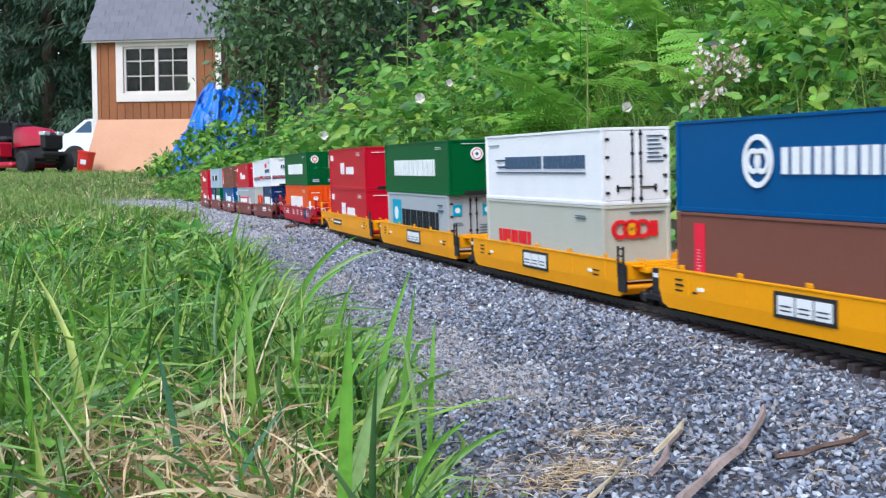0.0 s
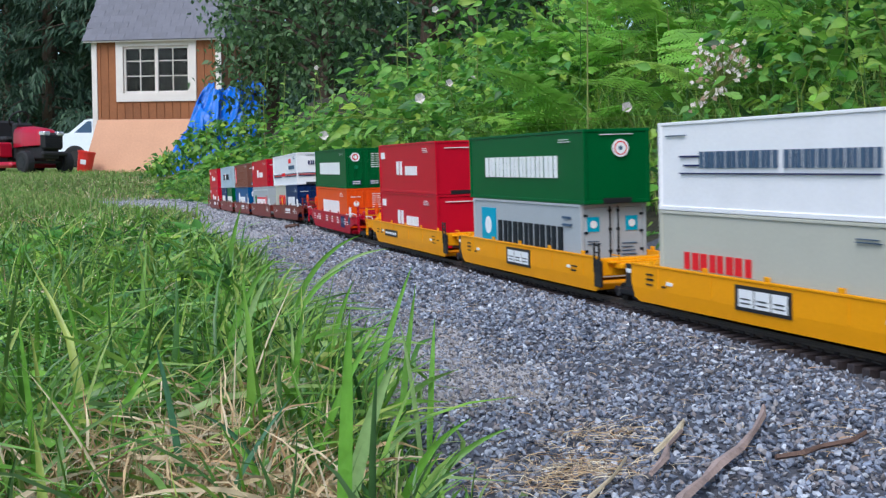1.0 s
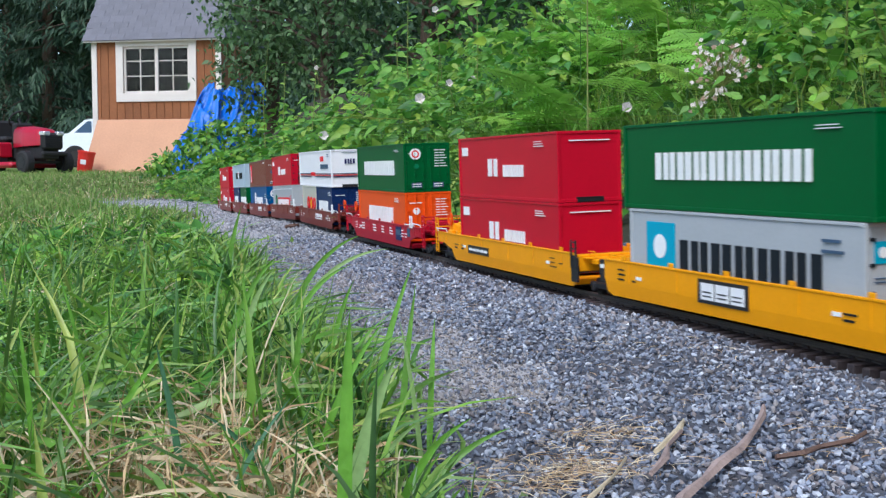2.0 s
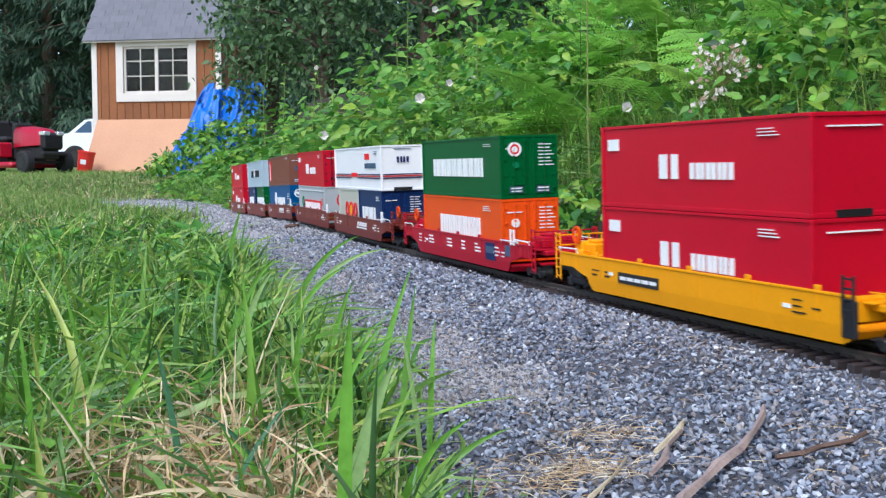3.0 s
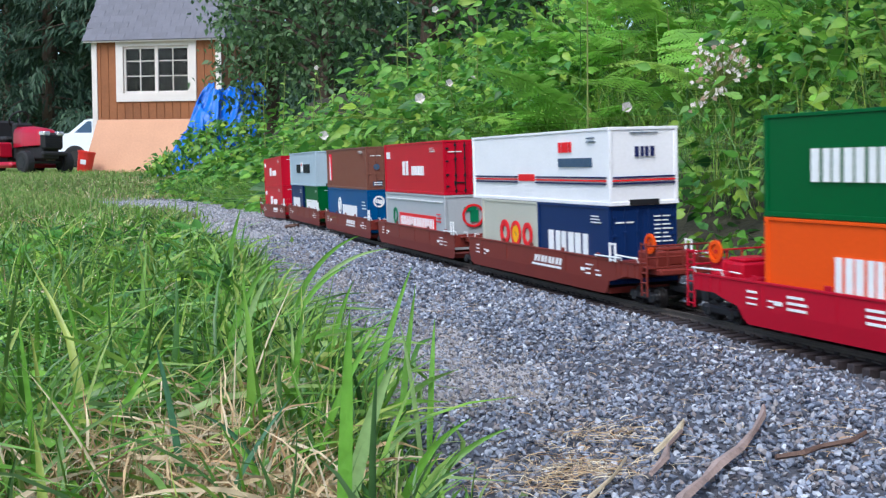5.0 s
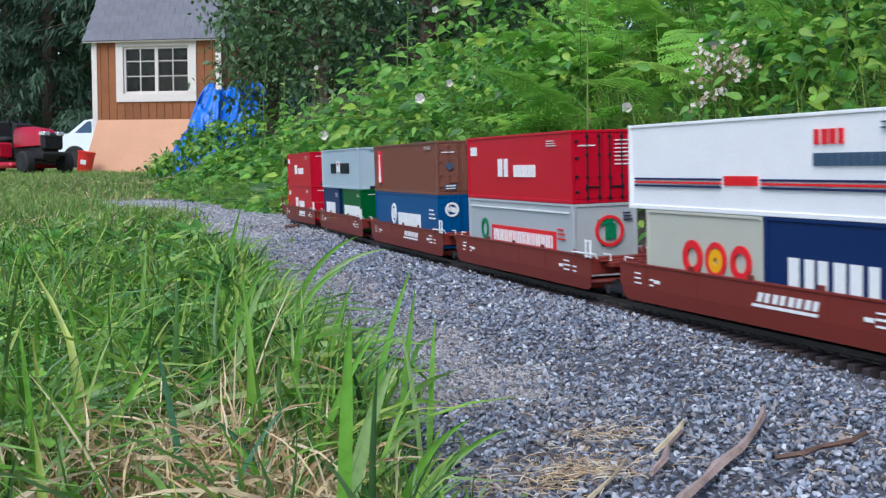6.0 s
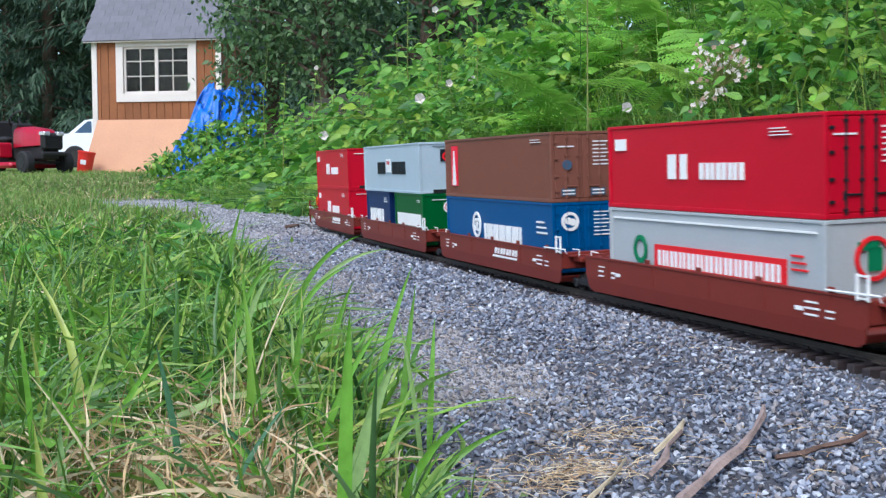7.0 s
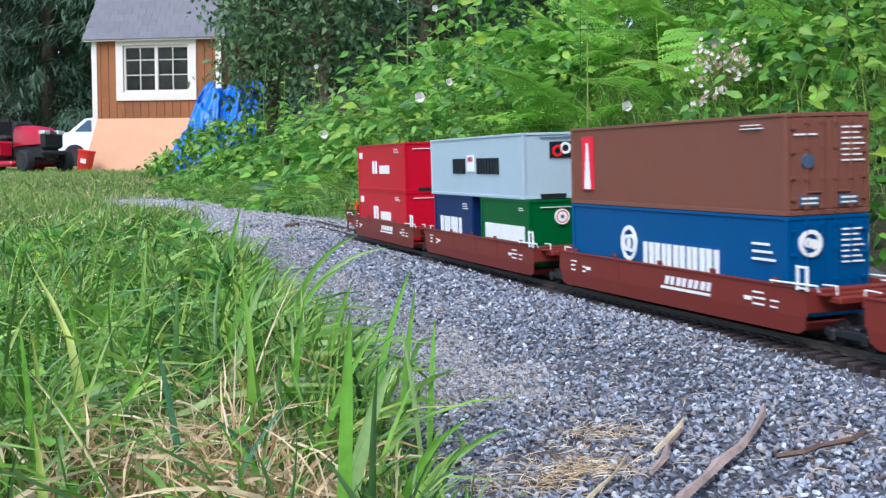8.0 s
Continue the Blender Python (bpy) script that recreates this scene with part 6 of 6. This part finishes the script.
def build_shed():
    shed = tagged(new("garden_shed"), "brown wooden shed with white trim and grey shingles", "shed")
    x0, w, depth, h = 0.0, 2.49, 3.0, 2.40
    shed.matrix_basis = pose(-6.39, 21.0, 0.12, 0, 0, -12)
    wx0, wx1, wz0, wz1 = 0.61, 1.89, 1.435, 2.275
    outer, inner = [(x0, 0), (w, 0), (w, h), (x0, h)], [(wx0, wz0), (wx1, wz0), (wx1, wz1), (wx0, wz1)]
    vs = [(a, y, b) for y in (0.03, 0.10) for ring in (outer, inner) for a, b in ring]
    fs = []
    for i in range(4):
        j = (i + 1) % 4
        fs += [(i, j, 4 + j, 4 + i), (8 + i, 8 + j, 12 + j, 12 + i), (i, j, 8 + j, 8 + i), (4 + i, 4 + j, 12 + j, 12 + i)]
    front = part("wall", Geo().add(vs, fs), SIDING, shed)
    for a0, a1, b0, b1 in ((x0, x0 + 0.08, 0.10, depth), (w - 0.08, w, 0.10, depth), (x0 + 0.08, w - 0.08, depth - 0.08, depth)):
        part("wall", Geo().box(a0, a1, b0, b1, 0, h), SIDING, shed)
    n = 16
    step = w / n
    for i in range(n):
        a0, a1 = i * step + 0.004, (i + 1) * step - 0.004
        spans = [(0.0, h)] if a1 < wx0 or a0 > wx1 else [(0.0, wz0), (wz1, h)]
        for b0, b1 in spans:
            part("board", Geo().box(a0, a1, 0.012, 0.032, b0, b1, 0.003), SIDING, front)
    for a in (-0.012, w - 0.092):
        part("corner_trim", Geo().box(a, a + 0.104, -0.012, 0.012, 0, h, 0.004), TRIM, shed)
    part("floor", Geo().box(0.08, w - 0.08, 0.10, depth - 0.08, 0.02, 0.08), DARK, shed)
    # Dark sheet added behind the panes in place of the room's shade.
    part("interior_shade_sheet", Geo().box(0.09, w - 0.09, 0.6, 0.62, 0.1, h), DARK, shed, "dark sheet standing for the unlit interior behind the panes")
    win = part("window_frame", Geo().box(wx0 - 0.14, wx1 + 0.14, -0.02, 0.012, wz1, wz1 + 0.10, 0.004).box(wx0 - 0.14, wx1 + 0.14, -0.02, 0.012, wz0 - 0.15, wz0, 0.004)
               .box(wx0 - 0.14, wx0, -0.02, 0.012, wz0, wz1, 0.004).box(wx1, wx1 + 0.14, -0.02, 0.012, wz0, wz1, 0.004), TRIM, shed)
    mid = (wx0 + wx1) / 2
    part("window_sash", Geo().box(wx0, wx1, 0.02, 0.05, wz1 - 0.04, wz1, 0.003).box(wx0, wx1, 0.02, 0.05, wz0, wz0 + 0.04, 0.003).box(wx0, wx0 + 0.04, 0.02, 0.05, wz0, wz1, 0.003)
         .box(wx1 - 0.04, wx1, 0.02, 0.05, wz0, wz1, 0.003).box(mid - 0.032, mid + 0.032, 0.012, 0.05, wz0, wz1, 0.003), TRIM, win)
    for a0, a1 in ((wx0 + 0.04, mid - 0.032), (mid + 0.032, wx1 - 0.04)):
        part("pane", Geo().box(a0, a1, 0.034, 0.038, wz0 + 0.04, wz1 - 0.04), GLASS, win)
        c = (a0 + a1) / 2
        part("glazing_bar", Geo().box(c - 0.009, c + 0.009, 0.024, 0.033, wz0 + 0.04, wz1 - 0.04), TRIM, win)
        for z in (wz0 + 0.31, wz0 + 0.58):
            part("glazing_bar", Geo().box(a0, a1, 0.026, 0.033, z - 0.009, z + 0.009), TRIM, win)
    roof = part("roof", Geo().add([(-0.13, -0.12, h - 0.02), (w + 0.13, -0.12, h - 0.02), (w + 0.13, 0.80, h + 1.3), (-0.13, 0.80, h + 1.3), (-0.13, 1.5, h + 1.75), (w + 0.13, 1.5, h + 1.75), (w + 0.13, 3.1, h), (-0.13, 3.1, h)],
                                  [(0, 1, 2, 3), (3, 2, 5, 4), (4, 5, 6, 7), (0, 3, 4, 7), (1, 6, 5, 2), (0, 7, 6, 1)]), SHINGLE, shed)
    slope = Vector((0, 0.92, 1.32)).normalized()
    out = Vector((0, -1.32, 0.92)).normalized()
    tab = Geo().box(0.002, 0.272, 0, 0.006, 0, 0.15, 0.002).mesh("shingle", SHINGLE)
    for r in range(10):
        for c in range(11):
            a = -0.14 + c * 0.275 - (0.137 if r % 2 else 0)
            if a < -0.16 or a + 0.27 > w + 0.15:
                continue
            ob = part("shingle", tab, None, roof)
            base = Vector((a, -0.12, h - 0.02)) + slope * (r * 0.145) + out * 0.008
            ob.matrix_basis = Matrix.Translation(base) @ Matrix.Rotation(-math.atan2(0.92, 1.32), 4, "X")
    part("eave_board", Geo().box(-0.13, w + 0.13, -0.10, -0.075, h - 0.05, h - 0.025, 0.004), TRIM, shed)


build_shed()


def build_sheet():
    m = pose(-6.40, 20.30, 0.115, 0, 0, -12) @ pose(0, 0, 0, -31)
    ob = part("plywood_sheet", Geo().box(0, 2.44, 0, 0.014, 0, 1.13, 0.003), PLY)
    ob.matrix_basis = m
    tagged(ob, "bare plywood sheet leaning against the shed wall", "plywood sheet")


build_sheet()


def build_tarp():
    """A crumpled tarp thrown over a heap, with a tail that runs down to the ground."""
    nx, ny = 64, 44
    v, f = [], []
    for j in range(ny):
        for i in range(nx):
            a, b = i / (nx - 1), j / (ny - 1)
            x, y = -3.98 + 1.78 * a, 15.3 + 1.5 * b
            top = 0.28 + 1.02 * math.exp(-((x + 2.93) / 0.60) ** 6) * math.exp(-((b - 0.55) / 0.42) ** 4)
            tail = 0.36 * math.exp(-((x + 3.68) / 0.32) ** 2) * math.exp(-((b - 0.4) / 0.4) ** 2)
            crease = 0.16 * noise.noise(Vector((x * 5.5, y * 5.5, 0))) + 0.15 * (1 - 2 * abs(noise.noise(Vector((x * 9, y * 7, 3))))) + 0.025 * noise.noise(Vector((x * 22, y * 20, 7)))
            edge = min(1, 6 * min(a, 1 - a, b, 1 - b))
            v.append((x + crease * 0.5, y - crease * 0.6, float(ground_z(x, y)) - 0.02 + (top - 0.25 + tail + crease) * edge))
    for j in range(ny - 1):
        for i in range(nx - 1):
            k = j * nx + i
            f.append((k, k + 1, k + nx + 1, k + nx))
    ob = sheet("tarpaulin", v, f, TARP)
    tagged(ob, "crumpled bright blue tarpaulin over a heap", "tarpaulin")


build_tarp()


def build_creeper():
    """Creeper and weeds that have grown up before the heap, lower towards the yard."""
    rng = np.random.default_rng(77)
    n = 1150
    x, y = -3.75 + 1.7 * rng.uniform(0, 1, n) ** 0.8, rng.uniform(13.9, 14.9, n)
    foot = ground_z(x, y)
    top = np.interp(x, [-3.75, -3.35, -2.9, -2.0], [0.22, 0.46, 0.76, 0.9]) * (1 + 0.12 * lumps(x, y, 7))
    z = foot + np.maximum(top - foot, 0.05) * rng.uniform(0, 1, n) ** 0.6
    point = unit(rng, n) + np.array([0, -0.5, -0.3])
    ln = rng.uniform(0.05, 0.125, n)
    v = leaves(np.stack([x, y, z], -1), point, np.array([0, -0.5, 1.0]) + 0.9 * unit(rng, n), ln, ln * 0.62)
    tagged(leaf_mass("creeper_leaves", [v], LEAF), "leafy green creeper grown up before the blue tarpaulin", "undergrowth", kind="stuff")


build_creeper()


def wheel(parent, c, r, w, hub):
    g = Geo().tube([(c[0], c[1] - w / 2, c[2]), (c[0], c[1] - w * 0.36, c[2]), (c[0], c[1] + w * 0.36, c[2]), (c[0], c[1] + w / 2, c[2])], [r * 0.86, r, r, r * 0.86], 22)
    t = part("wheel", g, RUBBER, parent)
    part("rim", Geo().tube([(c[0], c[1] - w * 0.54, c[2]), (c[0], c[1] + w * 0.54, c[2])], r * 0.5, 18), hub, t)


def build_mower():
    m = tagged(new("ride_on_mower"), "red ride-on lawn mower with black grille on the lawn", "lawn mower")
    m.matrix_basis = pose(-6.88, 19.3, float(ground_z(-6.85, 19.3)) - 0.01, 0, 0, -40)
    hood = Geo()
    secs = [(-0.30, 0.21, 0.44, 0.80), (0.0, 0.215, 0.46, 0.80), (0.35, 0.20, 0.47, 0.755), (0.52, 0.17, 0.48, 0.70)]
    vs, k = [], 9
    for x, w, z0, z1 in secs:
        for i in range(k):
            a = math.pi * i / (k - 1)
            vs.append((x, -w * math.copysign(abs(math.cos(a)) ** 0.45, math.cos(a)), z0 + (z1 - z0) * math.sin(a) ** 0.45))
    fs = [(i * k + j, i * k + j + 1, (i + 1) * k + j + 1, (i + 1) * k + j) for i in range(3) for j in range(k - 1)] + [tuple(range(k)), tuple(3 * k + j for j in range(k))]
    part("hood", hood.add(vs, fs), MOWER_RED, m, "glossy red hood", True)
    g = Geo().box(0.47, 0.60, -0.19, 0.19, 0.40, 0.68, 0.04)
    for i in range(6):
        g.box(0.595, 0.61, -0.16, 0.16, 0.43 + i * 0.035, 0.445 + i * 0.035, 0.004)
    part("grille", g, RUBBER, m, "black front grille")
    for s in (-1, 1):
        part("headlight", Geo().box(0.46, 0.62, s * 0.06, s * 0.19, 0.63, 0.70, 0.015), LAMP_GLASS, m, "clear headlight")
        wheel(m, (0.33, s * 0.36, 0.19), 0.19, 0.15, BLACK)
        wheel(m, (-0.62, s * 0.36, 0.25), 0.25, 0.22, BLACK)
        part("fender", Geo().box(-0.98, -0.34, s * 0.20, s * 0.48, 0.46, 0.53, 0.03).box(-0.40, -0.34, s * 0.20, s * 0.44, 0.28, 0.5, 0.02), MOWER_RED, m)
    part("bumper", Geo().box(0.58, 0.65, -0.24, 0.24, 0.30, 0.37, 0.02), RUBBER, m)
    part("front_axle", Geo().box(0.30, 0.36, -0.33, 0.33, 0.17, 0.22, 0.01), STEEL, m)
    part("chassis", Geo().box(-0.9, 0.5, -0.16, 0.16, 0.24, 0.46, 0.02), RUBBER, m)
    part("dashboard", Geo().box(-0.42, -0.28, -0.17, 0.17, 0.5, 0.86, 0.03), RUBBER, m)
    part("mower_deck", Geo().box(-0.40, 0.10, -0.5, 0.5, 0.10, 0.20, 0.04), MOWER_RED, m)
    part("seat", Geo().box(-0.95, -0.58, -0.2, 0.2, 0.54, 0.64, 0.04).box(-1.0, -0.9, -0.2, 0.2, 0.6, 0.92, 0.04), RUBBER, m)
    pts = [(-0.47 + 0.1 * math.cos(a * 0.3927), 0.17 * math.sin(a * 0.3927), 0.93 + 0.13 * math.cos(a * 0.3927)) for a in range(17)]
    part("steering_wheel", Geo().tube(pts, 0.014, 7, False), RUBBER, m)
    part("steering_column", Geo().tube([(-0.40, 0, 0.82), (-0.47, 0, 0.93)], 0.025, 8), RUBBER, m)


build_mower()


def build_car():
    car = tagged(new("parked_car"), "white car parked behind the shed", "car")
    car.matrix_basis = pose(-9.6, 35.0, float(ground_z(-9.85, 35)) - 0.02, 0, 0, 4)
    body = [(-2.1, 0.35), (-2.15, 0.75), (-2.0, 0.98), (-1.55, 1.02), (1.6, 1.05), (2.1, 0.95), (2.2, 0.4)]
    part("body", Geo().prism(body, -0.85, 0.85), CAR_WHITE, car)
    cab = [(-1.62, 1.0), (-1.12, 1.42), (-0.85, 1.46), (0.6, 1.46), (1.3, 1.02)]
    part("cabin", Geo().prism(cab, -0.76, 0.76), CAR_WHITE, car)
    for pts in ([(-1.42, 1.04), (-1.04, 1.38), (-0.92, 1.38), (-0.92, 1.04)], [(-0.72, 1.04), (-0.72, 1.39), (0.0, 1.39), (0.0, 1.04)]):
        part("side_window", Geo().prism(pts, -0.772, -0.764), MARK_GREY, car, "dull blue-grey side window")
    for x in (-1.4, 1.4):
        wheel(car, (x, -0.78, 0.33), 0.33, 0.2, STEEL)
        wheel(car, (x, 0.78, 0.33), 0.33, 0.2, STEEL)
    part("bumper", Geo().box(-2.25, -2.05, -0.8, 0.8, 0.4, 0.6, 0.04), MARK_GREY, car)


build_car()


def build_bucket():
    b = tagged(new("bucket"), "red plastic bucket tipped beside the plywood", "bucket")
    b.matrix_basis = pose(-6.27, 20.0, float(ground_z(-6.36, 20.0)) + 0.005, 0, 9, 0)
    g = Geo().tube([(0, 0, 0), (0, 0, 0.01), (0, 0, 0.36), (0, 0, 0.37)], [0.11, 0.125, 0.145, 0.145], 22, False)
    g.tube([(0, 0, 0.01), (0, 0, 0.37)], [0.118, 0.138], 22, True)
    part("pail", g, BUCKET_RED, b)
    part("rim", Geo().ring((0, 0, 0.335), (0, 0, 1), 0.155, 0.14, 0.03, 22), BUCKET_RED, b)
    part("label_patch", Geo().box(-0.05, 0.05, -0.137, -0.132, 0.14, 0.22), MARK_WHITE, b)


build_bucket()


build_ground()
build_track()
motions()
